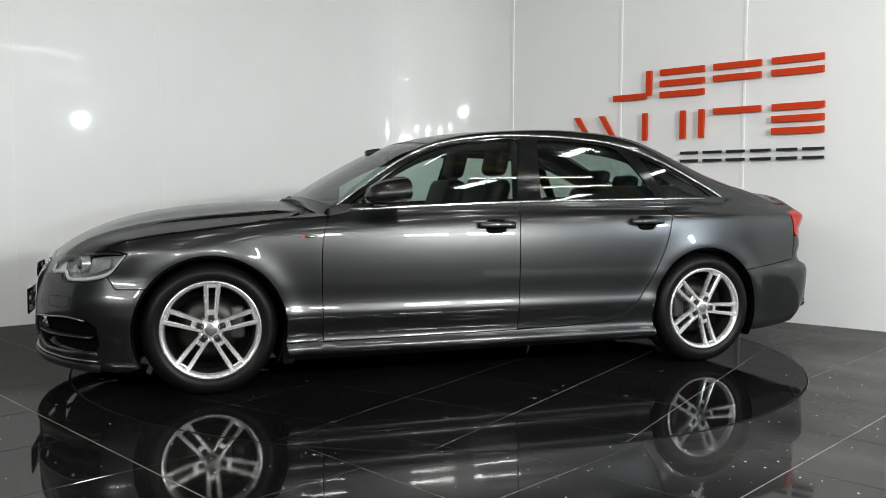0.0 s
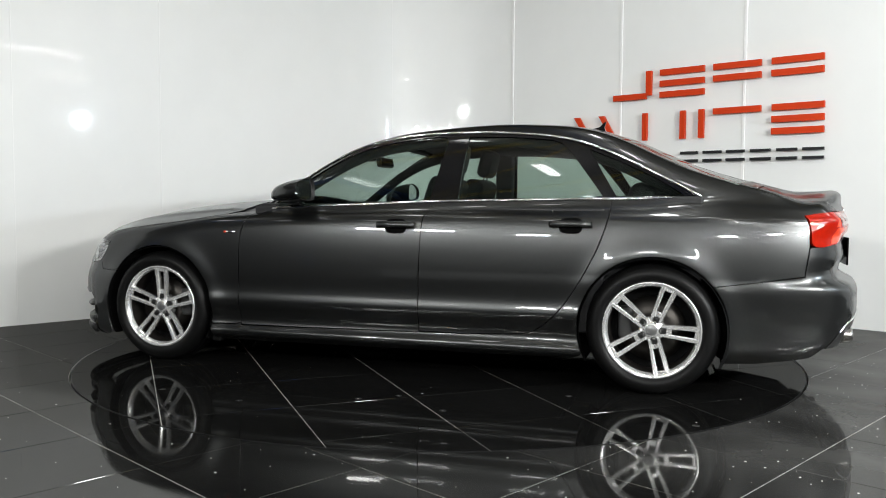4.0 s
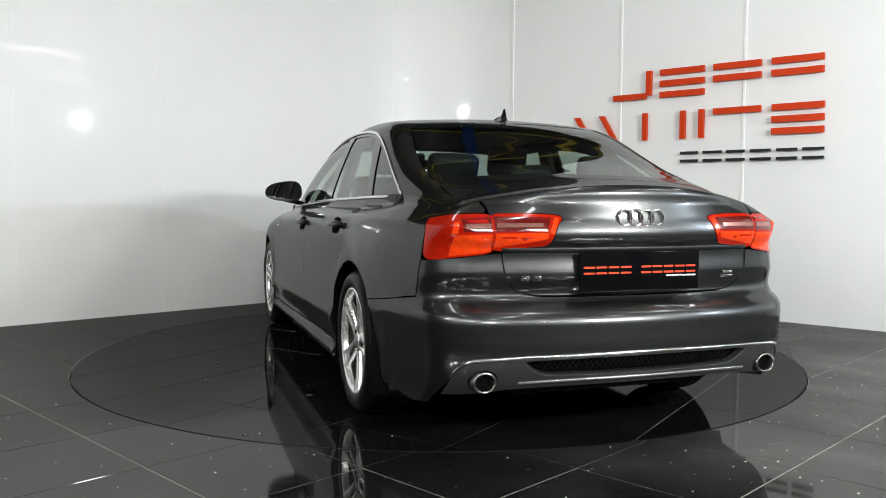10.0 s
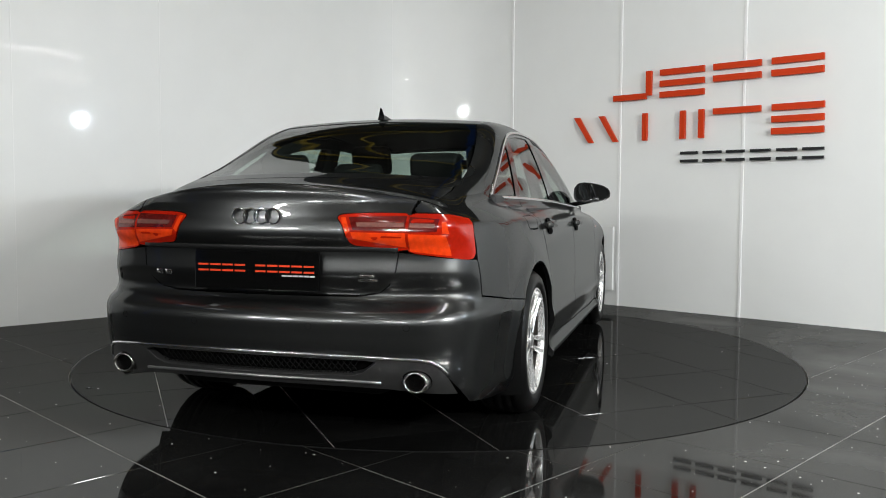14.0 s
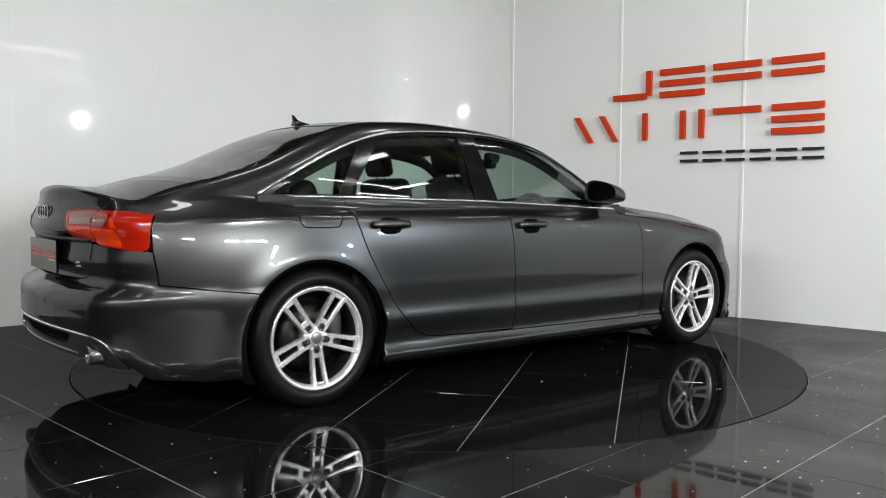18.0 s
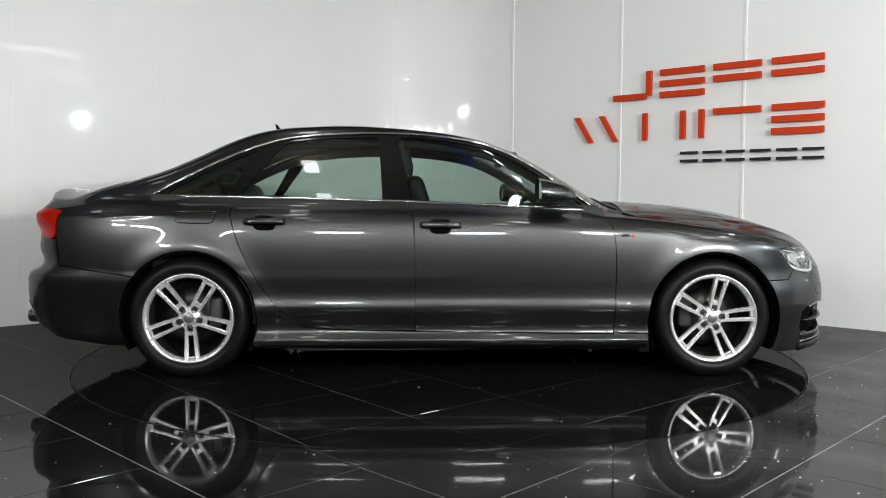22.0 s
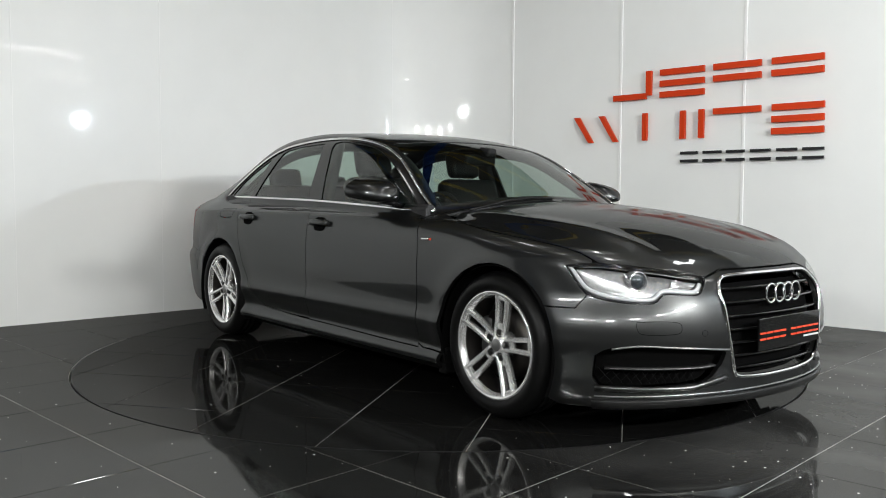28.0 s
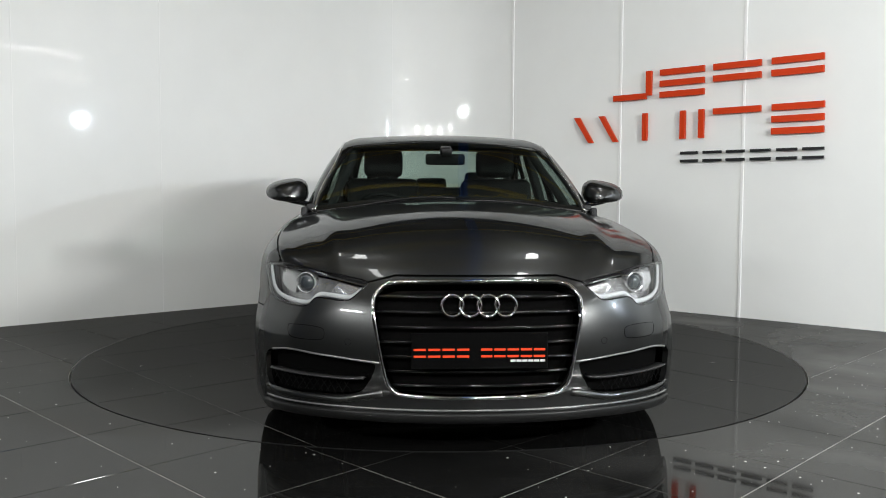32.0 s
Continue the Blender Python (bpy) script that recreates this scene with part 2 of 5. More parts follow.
def wall_panel(name, s0, s1):
    """One sheet of the display wall between two joints, 30 mm thick."""
    tot = [0.0]
    for (p, n), (q, m) in zip(WALL, WALL[1:]):
        tot.append(tot[-1] + (q - p).length)
    ss = sorted({s0, s1, *[s for s in tot if s0 < s < s1]})
    vs, fs, ns = [], [], []
    pts = [along(WALL, s) for s in ss]
    for p, n in pts:
        vs += [p, p + Vector((0, 0, WALL_H)), p - n * 0.03, p - n * 0.03 + Vector((0, 0, WALL_H))]
    k = len(pts)
    for i in range(k - 1):
        a, b = 4 * i, 4 * i + 4
        fs += [(a, b, b + 1, a + 1), (a + 2, a + 3, b + 3, b + 2), (a + 1, b + 1, b + 3, a + 3), (a, a + 2, b + 2, b)]
    fs += [(0, 1, 3, 2), (4 * k - 4, 4 * k - 2, 4 * k - 1, 4 * k - 3)]
    ob = mesh_ob(name, vs, fs, M_WALL, smooth=False)
    if k > 2:
        ob.data.normals_split_custom_set_from_vertices([tuple(n if q < 2 else -n) for p, n in pts for q in range(4)])
    return ob


def s_of(place):
    """Distance along the wall of the point nearest to a place."""
    best, s = (1e9, 0), 0
    for (p, n), (q, m) in zip(WALL, WALL[1:]):
        d = q - p
        u = max(0, min(1, (place - p).dot(d) / d.length_squared))
        e = (p + d * u - place).length
        if e < best[0]:
            best = (e, s + u * d.length)
        s += d.length
    return best[1]


def build_room():
    wall = tagged(new("wall_display"), "glossy white panelled display wall with rounded corner", "wall", kind="structure")
    seams = [s_of(Vector(p)) for p in ((-3.30, 0.984, 0), (-2.422, 1.759, 0), (-0.50, 3.33, 0), (0.745, 3.14, 0), (1.667, 2.31, 0), (2.545, 1.55, 0))]
    total = sum((q[0] - p[0]).length for p, q in zip(WALL, WALL[1:]))
    left = [seams[0] - 1.2 * i for i in range(1, 9) if seams[0] - 1.2 * i > 0.1]
    right = [seams[-1] + 1.17 * i for i in range(1, 9) if seams[-1] + 1.17 * i < total - 0.1]
    cuts = [0.0, *sorted(left), *seams, *right, total]
    for a, b in zip(cuts, cuts[1:]):
        wall_panel("panel", a + (0.0015 if a else 0), b - 0.0015).parent = wall
    # joint strips: raised where they stand out, nearly flush on the other side
    for i, s in enumerate(cuts[1:-1]):
        p, n = along(WALL, s)
        proud = s >= seams[3] - 0.01
        t = Vector((-n.y, n.x, 0))
        r = Matrix((t, n, Vector((0, 0, 1)))).transposed().to_4x4()
        w, d = (0.022, 0.010) if proud else (0.006, 0.003)
        bm = box_bm(w, d, WALL_H, (0, d / 2 - 0.001, WALL_H / 2), 0.0015)
        part("joint_strip", bm, M_JOINT, wall, m=Matrix.Translation(p) @ r)
    # closing walls, ceiling
    a, b = WALL[0][0], WALL[-1][0]
    for name, size, at, rot in (("wall_back", (18, 0.2, 6), (0, -9.1, 3), 0), ("wall_left", (0.2, 8, 6), (-7.4, -5.9, 3), 0), ("wall_right", (0.2, 8, 6), (7.4, -5.9, 3), 0), ("wall_far_left", (0.2, 10, 6), (-7.4, 3.1, 3), 0), ("wall_far_right", (0.2, 10, 6), (7.4, 3.1, 3), 0), ("wall_far", (14.6, 0.2, 6), (0, 8.0, 3), 0)):
        white = name == "wall_right"
        o = part(name, box_bm(*size, at), M_HALLWHITE if white else M_HALL, None)
        tagged(o, "plain white cladding wall of the hall" if white else "plain grey cladding wall of the hall", "wall", kind="structure")
    o = part("ceiling", box_bm(18, 18, 0.2, (0, -0.7, CEIL + 0.75)), M_CEIL, None)
    tagged(o, "dull sheet ceiling of the hall", "ceiling", kind="structure")


def build_floor():
    fl = tagged(new("floor"), "polished black floor tiles with pale thin joints", "floor", kind="structure")
    # bed under the tiles, with a round well for the table
    n = 96
    vs, fs = [], []
    for i in range(n):
        a = 2 * math.pi * i / n
        for r in (TABLE_R + 0.008, 12.0):
            vs.append((r * math.cos(a), r * math.sin(a), -0.0022))
        vs.append(((TABLE_R + 0.008) * math.cos(a), (TABLE_R + 0.008) * math.sin(a), -0.05))
    for i in range(n):
        j = (i + 1) % n
        fs += [(3 * i, 3 * i + 1, 3 * j + 1, 3 * j), (3 * i, 3 * j, 3 * j + 2, 3 * i + 2)]
    fs.append([3 * i + 2 for i in range(n)])
    mesh_ob("joint_bed", vs, fs, M_GROUT, fl, smooth=False)
    vs, fs = lathe([(5.7, -0.0012), (12.5, -0.0012)], 96, "Z")
    mesh_ob("far_paving", vs, fs, M_TILE, fl, smooth=False)
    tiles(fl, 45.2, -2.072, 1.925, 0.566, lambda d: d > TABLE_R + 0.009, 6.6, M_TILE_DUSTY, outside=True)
    tb = tagged(new("turntable"), "round black tiled turntable set flush in the floor", "turntable")
    vs, fs = lathe([(0.0001, -0.0022), (TABLE_R - 0.004, -0.0022), (TABLE_R - 0.004, -0.045), (0.0001, -0.045)], 96, "Z")
    mesh_ob("deck", vs, fs, M_GROUT, tb, smooth=False)
    vs, fs = lathe([(TABLE_R - 0.004, -0.04), (TABLE_R - 0.004, 0.0006), (TABLE_R - 0.0015, 0.0006), (TABLE_R - 0.0015, -0.04)], 128, "Z")
    mesh_ob("steel_rim", vs, fs, M_TRIM, tb, smooth=False)
    tiles(tb, 38.3, -0.01, 0.0, 0.6, lambda d: d < TABLE_R - 0.005, 2.4, M_TILE, outside=False)
    for x, y in ((-0.025, 1.426), (-1.014, 1.043), (-0.195, 1.307), (-0.495, 1.52), (-1.634, 1.421), (0.515, 1.648), (1.017, 1.559)):
        vs, fs = lathe([(0.0005, 0.0012), (0.0045, 0.0012), (0.0055, 0.0004), (0.012, 0.0004), (0.0135, 0.0016), (0.016, 0.0016), (0.0165, 0.0002)], 16, "Z")
        c = mesh_ob("screw_cover", vs, fs, M_TRIM, tb, smooth=False)
        c.matrix_basis = pose(x, y, 0)
        vs, fs = lathe([(0.0005, 0.0026), (0.0035, 0.0024), (0.0045, 0.0012)], 10, "Z")
        mesh_ob("screw_head", vs, fs, M_POLISH, c, smooth=False)
    specks(fl, 260, lambda d: 2.26 < d < 3.9, "floor")
    specks(tb, 60, lambda d: d < 2.15, "turntable")
    return tb


def specks(parent, n, ok, where):
    """Pale crumbs of dust and glitter lying on the tiles."""
    vs, fs = [], []
    rnd = random.Random(len(where))
    while len(fs) < n * 6:
        x, y = rnd.uniform(-3, 3), rnd.uniform(-3, 3)
        if where == "floor" and (y > -0.3 or rnd.random() > (x + 3.4) / 5):
            continue
        if not ok(math.hypot(x, y)):
            continue
        r, h, a = rnd.choice((0.001, 0.0012, 0.0015, 0.0015, 0.002, 0.0025, 0.004)), 0.0015, rnd.random() * 3
        k = len(vs)
        for z in (0.0004, h):
            for q in range(4):
                t = a + q * math.pi / 2
                vs.append((x + r * math.cos(t) * (1 + 0.5 * rnd.random()), y + r * math.sin(t), z))
        fs += [(k + 4, k + 5, k + 6, k + 7), (k, k + 3, k + 2, k + 1)] + [(k + q, k + (q + 1) % 4, k + 4 + (q + 1) % 4, k + 4 + q) for q in range(4)]
    o = mesh_ob("dust_specks", vs, fs, M_SPECK, parent if where == "turntable" else None, smooth=False)
    tagged(o, "pale dust specks on the black tiles", "dust" if where == "floor" else "", kind="stuff")


def tiles(parent, deg, o1, o2, size, keep, reach, material, outside):
    """Square tiles on a turned grid, clipped by the table's edge."""
    a = radians(deg)
    u, v = Vector((math.cos(a), math.sin(a))), Vector((-math.sin(a), math.cos(a)))
    g = 0.0021
    n = int(reach / size) + 4
    R = TABLE_R + 0.009 if outside else TABLE_R - 0.005
    whole = None
    rest_v, rest_f = [], []
    for i in range(-n, n):
        for j in range(-n, n):
            x0, y0 = -o2 + i * size, o1 + j * size
            quad = [(x0 + g, y0 + g), (x0 + size - g, y0 + g), (x0 + size - g, y0 + size - g), (x0 + g, y0 + size - g)]
            ds = [math.hypot(*q) for q in quad]
            cx, cy = x0 + size / 2, y0 + size / 2
            c = u * cx + v * cy
            if outside and (c.length > reach or c.dot(Vector((0.75, 0.66))) > 3.6 or c.dot(Vector((-0.67, 0.74))) > 3.6):
                continue
            # distance range
            nx, ny = max(x0 + g, min(0, x0 + size - g)), max(y0 + g, min(0, y0 + size - g))
            dmin, dmax = math.hypot(nx, ny), max(ds)
            if outside and dmax < R or not outside and dmin > R:
                continue
            m = Matrix.Translation((c.x, c.y, 0)) @ Matrix.Rotation(a, 4, "Z")
            if (outside and dmin > R) or (not outside and dmax < R):
                if whole is None:
                    h = size / 2 - g
                    e = 0.0012
                    vs = [(-h, -h, -0.002), (h, -h, -0.002), (h, h, -0.002), (-h, h, -0.002)]
                    vs += [(-h, -h, -e), (h, -h, -e), (h, h, -e), (-h, h, -e)]
                    vs += [(-h + e, -h + e, 0), (h - e, -h + e, 0), (h - e, h - e, 0), (-h + e, h - e, 0)]
                    fs = [(8, 9, 10, 11)]
                    for q in range(4):
                        w = (q + 1) % 4
                        fs += [(q, w, 4 + w, 4 + q), (4 + q, 4 + w, 8 + w, 8 + q)]
                    ob = mesh_ob("tile", vs, fs, material, parent, smooth=False)
                    whole = ob.data
                else:
                    ob = new("tile", whole)
                    ob.parent = parent
                ob.matrix_basis = m
            else:
                poly = clip_disc([(q[0] - cx, q[1] - cy) for q in quad], (-cx, -cy), R, outside)
                if poly is None or len(poly) < 3:
                    continue
                k = len(poly)
                vs = [(p[0], p[1], 0) for p in poly] + [(p[0], p[1], -0.002) for p in poly]
                fs = [tuple(range(k))] + [(q, k + q, k + (q + 1) % k, (q + 1) % k) for q in range(k)]
                ob = mesh_ob("tile", vs, fs, material, parent, smooth=False)
                ob.matrix_basis = m


def clip_disc(quad, centre, R, outside):
    """A tile's outline cut by the table's circle, sampled finely."""
    pts = []
    for i in range(4):
        a, b = quad[i], quad[(i + 1) % 4]
        for k in range(60):
            pts.append((a[0] + (b[0] - a[0]) * k / 60, a[1] + (b[1] - a[1]) * k / 60))
    cx, cy = centre
    good = [(math.hypot(p[0] - cx, p[1] - cy) > R) == outside for p in pts]
    if all(good):
        return quad
    if not any(good):
        return None
    n = len(pts)
    start = next(i for i in range(n) if good[i] and not good[i - 1])
    seq = [pts[(start + k) % n] for k in range(n)]
    gs = [good[(start + k) % n] for k in range(n)]
    keep = [p for p, q in zip(seq, gs) if q]
    # snap the cut ends to the circle and follow it back
    a0 = math.atan2(keep[-1][1] - cy, keep[-1][0] - cx)
    a1 = math.atan2(keep[0][1] - cy, keep[0][0] - cx)
    d = (a1 - a0 + math.pi) % (2 * math.pi) - math.pi
    arc = [(cx + R * math.cos(a0 + d * k / 12), cy + R * math.sin(a0 + d * k / 12)) for k in range(13)]
    return keep + arc


# ---------------------------------------------------------------- sign on the wall
SIGN_AT = Vector((1.482, 2.481, 0))
SIGN_D = Vector((1.918, -1.685, 0)).normalized()
SIGN_N = Vector((SIGN_D.y, -SIGN_D.x, 0))


def sign_shape(name, strokes, material, parent, depth=0.03):
    """A raised plain shape of one or more straight strokes; each stroke is four corners (along, up)."""
    vs, fs = [], []
    for st in strokes:
        k = len(vs)
        n = len(st)
        for d in (0.012, 0.012 + depth):
            for a, z in st:
                p = SIGN_AT + SIGN_D * a + SIGN_N * d
                vs.append((p.x, p.y, z))
        fs += [tuple(range(k + n, k + 2 * n)), tuple(reversed(range(k, k + n)))]
        for q in range(n):
            w = (q + 1) % n
            fs.append((k + q, k + w, k + n + w, k + n + q))
    return mesh_ob(name, vs, fs, material, parent, smooth=False)


def rect(a0, a1, z0, z1):
    return [(a0, z0), (a1, z0), (a1, z1), (a0, z1)]


def build_sign():
    sg = tagged(new("wall_sign"), "raised red and black plain bar sign on the white wall", "sign")
    hi, lo = (1.908, 2.156), (1.535, 1.781)
    bar = 0.052

    def rows3(a0, a1, zz):
        m = (zz[0] + zz[1]) / 2
        for z in (zz[1] - bar, m - bar / 2, zz[0]):
            sign_shape("red_bar", [rect(a0, a1, z, z + bar)], M_RED, sg)

    def rows2(a0, a1, zz):
        m = (zz[0] + zz[1]) / 2
        for z in (zz[1] - bar, m - bar / 2):
            sign_shape("red_bar", [rect(a0, a1, z, z + bar)], M_RED, sg)
    # upper row of bars
    sign_shape("red_bar", [rect(0.53, 0.583, hi[0] + 0.03, hi[1])], M_RED, sg)
    sign_shape("red_bar", [rect(0.20, 0.53, hi[0], hi[0] + bar)], M_RED, sg)
    rows3(0.665, 1.076, hi)
    rows2(1.157, 1.563, hi)
    rows2(1.648, 2.053, hi)
    # lower row of bars
    for a, b in ((-0.195, -0.035), (0.075, 0.225)):
        sign_shape("red_bar", [[(a - 0.028, lo[1]), (b - 0.024, lo[0]), (b + 0.024, lo[0]), (a + 0.028, lo[1])][::1]], M_RED, sg)
    sign_shape("red_bar", [rect(0.50, 0.545, lo[0], lo[1])], M_RED, sg)
    sign_shape("red_bar", [rect(0.862, 0.91, lo[0], lo[1])], M_RED, sg)
    sign_shape("red_bar", [rect(1.033, 1.08, lo[0], lo[1])], M_RED, sg)
    sign_shape("red_bar", [rect(1.163, 1.568, lo[1] - bar, lo[1])], M_RED, sg)
    rows3(1.658, 2.066, lo)
    # small dark row
    for a0, a1 in ((0.868, 1.03), (1.075, 1.24), (1.28, 1.44), (1.485, 1.655), (1.70, 1.865), (1.905, 2.07)):
        for z in (1.398, 1.328):
            sign_shape("black_bar", [rect(a0, a1, z, z + 0.024)], M_BLACKSIGN, sg, 0.02)
    # white cabinet door low on the wall
    cb = tagged(new("wall_hatch"), "white raised hatch panel on the display wall", "hatch")
    vs, fs = [], []
    for d in (0.0125, 0.045):
        for a, z in rect(-0.42, 0.222, 0.147, 0.745):
            p = SIGN_AT + SIGN_D * a + SIGN_N * d
            vs.append((p.x, p.y, z))
    fs = [(4, 5, 6, 7), (0, 1, 5, 4), (1, 2, 6, 5), (2, 3, 7, 6), (3, 0, 4, 7)]
    mesh_ob("hatch_panel", vs, fs, M_WALL, cb, smooth=False)


# ---------------------------------------------------------------- the car's surface
def curve(xs, ys):
    """Smooth monotone-ish interpolation through knots (Catmull-Rom slopes)."""
    xs, ys = np.array(xs, float), np.array(ys, float)
    d = np.diff(ys) / np.diff(xs)
    m = np.empty(len(xs))
    m[0], m[-1] = d[0], d[-1]
    h = np.diff(xs)
    m[1:-1] = (d[:-1] * h[1:] + d[1:] * h[:-1]) / (h[1:] + h[:-1])

    def f(x):
        x = np.clip(np.asarray(x, float), xs[0], xs[-1])
        i = np.clip(np.searchsorted(xs, x) - 1, 0, len(xs) - 2)
        t = (x - xs[i]) / h[i]
        return (ys[i] * (1 + 2 * t) * (1 - t) ** 2 + m[i] * h[i] * t * (1 - t) ** 2 + ys[i + 1] * t * t * (3 - 2 * t) + m[i + 1] * h[i] * t * t * (t - 1))
    return f


# plan half-width, upper body and bumper height
W_UP = curve([-2.6, -2.4, -2.25, -2.1, -1.9, -1.6, -1.2, 0, 1.0, 1.45, 1.65, 1.84, 1.97, 2.1, 2.25, 2.4], [0.66, 0.755, 0.81, 0.852, 0.888, 0.912, 0.922, 0.930, 0.930, 0.925, 0.912, 0.874, 0.822, 0.74, 0.60, 0.42])
W_LOW = curve([-2.6, -2.4, -2.25, -2.1, -1.9, -1.6, -1.2, 0, 1.0, 1.45, 1.65, 1.84, 1.97, 2.1, 2.25, 2.4], [0.66, 0.765, 0.825, 0.860, 0.888, 0.914, 0.924, 0.932, 0.932, 0.930, 0.922, 0.902, 0.872, 0.815, 0.70, 0.52])
INSET = curve([0.10, 0.160, 0.185, 0.205, 0.224, 0.245, 0.263, 0.33, 0.365, 0.390, 0.415, 0.440, 0.47, 0.50, 0.54, 0.60, 0.68, 0.75, 0.80, 0.84, 0.88, 0.902, 0.912, 0.93, 0.95, 0.98, 1.01, 1.05], [0.13, 0.060, 0.024, 0.009, 0.011, 0.027, 0.034, 0.025, 0.012, 0.0065, 0.0085, 0.0140, 0.0165, 0.0160, 0.0135, 0.012, 0.014, 0.019, 0.025, 0.032, 0.041, 0.047, 0.057, 0.077, 0.098, 0.126, 0.152, 0.19])
INSET_TAIL = curve([0.10, 0.16, 0.20, 0.23, 0.27, 0.33, 0.385, 0.43, 0.48, 0.54, 0.60], [0.15, 0.085, 0.056, 0.041, 0.032, 0.026, 0.020, 0.0155, 0.0105, 0.006, 0.012])
INSET_END = curve([0.10, 0.15, 0.20, 0.27, 0.33, 0.385, 0.405, 0.43, 0.46, 0.52, 0.60], [0.06, 0.024, 0.016, 0.013, 0.010, 0.007, 0.006, 0.008, 0.010, 0.011, 0.012])
H_TOP = curve([-2.6, -2.45, -2.40, -2.33, -2.2, -2.0, -1.8, -1.5, 0, 0.8, 0.97, 1.1, 1.25, 1.41, 1.574, 1.735, 1.864, 1.992, 2.119, 2.199, 2.28, 2.36], [1.045, 1.052, 1.055, 1.050, 1.047, 1.056, 1.06, 1.03, 0.99, 0.985, 0.985, 0.984, 0.976, 0.963, 0.945, 0.920, 0.890, 0.848, 0.788, 0.742, 0.695, 0.63])
CROWN = curve([-2.5, -2.2, -1.8, 0, 0.9, 1.4, 1.8, 2.1, 2.3], [0.10, 0.10, 0.08, 0.05, 0.08, 0.105, 0.11, 0.10, 0.06])
X_FRONT = curve([0.10, 0.15, 0.18, 0.21, 0.26, 0.33, 0.45, 0.60, 0.68, 0.72, 0.78, 0.9], [2.24, 2.32, 2.340, 2.340, 2.338, 2.352, 2.36, 2.328, 2.29, 2.27, 2.24, 2.20])
X_REAR = curve([0.10, 0.18, 0.25, 0.32, 0.40, 0.50, 0.555, 0.580, 0.60, 0.72, 0.79, 0.815, 0.84, 0.93, 0.99, 1.03, 1.1], [2.26, 2.36, 2.43, 2.48, 2.506, 2.511, 2.506, 2.490, 2.449, 2.439, 2.431, 2.434, 2.450, 2.440, 2.430, 2.428, 2.38])
W_CAB = curve([-2.3, -2.0, -1.665, -1.2, -0.6, 0, 0.5, 0.82, 1.1], [0.66, 0.695, 0.738, 0.772, 0.787, 0.795, 0.802, 0.802, 0.79])
H_CAB = curve([-2.6, -2.35, -2.13, -1.894, -1.70, -1.505, -1.352, -1.20, -1.05, -0.825, -0.60, -0.384, -0.167, 0.05, 0.263, 0.405, 0.546, 0.686, 0.827, 0.984, 1.2], [0.83, 0.955, 1.056, 1.124, 1.184, 1.266, 1.335, 1.387, 1.418, 1.436, 1.442, 1.434, 1.419, 1.395, 1.348, 1.297, 1.227, 1.148, 1.062, 0.958, 0.80])


def smax(a, b, k):
    h = np.maximum(k - np.abs(a - b), 0) / k
    return np.maximum(a, b) + h * h * k * 0.25


def smin(a, b, k):
    return -smax(-a, -b, k)


HUB_Z, ARCH_R = 0.332, 0.375


def F(x, y, z):
    """Below zero inside the body, zero on its skin."""
    ay = np.abs(y)
    s = np.where(x < 0, np.clip((z - 0.560) / 0.05, 0, 1), np.clip((z - 0.46) / 0.16, 0, 1))
    s = s * s * (3 - 2 * s)
    w = W_LOW(x) * (1 - s) + W_UP(x) * s
    e = np.clip((np.abs(x) - 1.09) / 0.2, 0, 1)
    e = e * e * (3 - 2 * e)
    w = w - np.where(z < 0.6, INSET(z) * (1 - e) + np.where(x < 0, INSET_TAIL(z), INSET_END(z)) * e, INSET(z))
    for hx in (1.456, -1.456):
        r = np.hypot(x - hx, z - HUB_Z)
        w = w + 0.012 * np.exp(-((r - ARCH_R - 0.005) / 0.07) ** 2)
    side = ay - w
    top = z - (H_TOP(x) - CROWN(x) * (ay / 0.8) ** 2)
    top = np.where(x > 0.9, top - 0.010 * np.exp(-((ay - 0.66 + 0.10 * (x - 1)) / 0.05) ** 2) * np.clip((x - 0.9) * 5, 0, 1), top)
    front = x - (X_FRONT(z) - 0.30 * ay ** 2 - 0.25 * ay ** 4)
    rear = -x - (X_REAR(z) - (0.20 + 0.15 * np.clip((z - 0.91) / 0.07, 0, 1)) * ay ** 2 - 0.03 * ay ** 4)
    kf = np.where(x > 0, 0.10, np.where(z > 0.90, 0.035, 0.035 + 0.085 * np.clip((0.90 - z) / 0.06, 0, 1)))
    b = smax(side, top, 0.07)
    b = smax(b, front, kf)
    b = smax(b, rear, kf)
    wc = W_CAB(x) - 0.29 * (z - 1.0) - 0.28 * np.maximum(z - 1.0, 0) ** 2
    xs = np.where(x > -0.5, x + 0.24 * ay ** 2 * np.clip((x + 0.5) / 0.8, 0, 1), x - 0.16 * ay ** 2 * np.clip((-0.7 - x) / 0.6, 0, 1))
    roof = z - (H_CAB(xs) - 0.075 * ay ** 2)
    c = smax(ay - wc, roof, 0.09)
    c = np.maximum(np.maximum(c, 0.86 - z), -2.3 - x)
    return smin(b, c, 0.03)


def grad(P):
    e = 0.002
    x, y, z = P[:, 0], P[:, 1], P[:, 2]
    g = np.stack([F(x + e, y, z) - F(x - e, y, z), F(x, y + e, z) - F(x, y - e, z), F(x, y, z + e) - F(x, y, z - e)], 1)
    return g / np.maximum(np.linalg.norm(g, axis=1), 1e-9)[:, None]


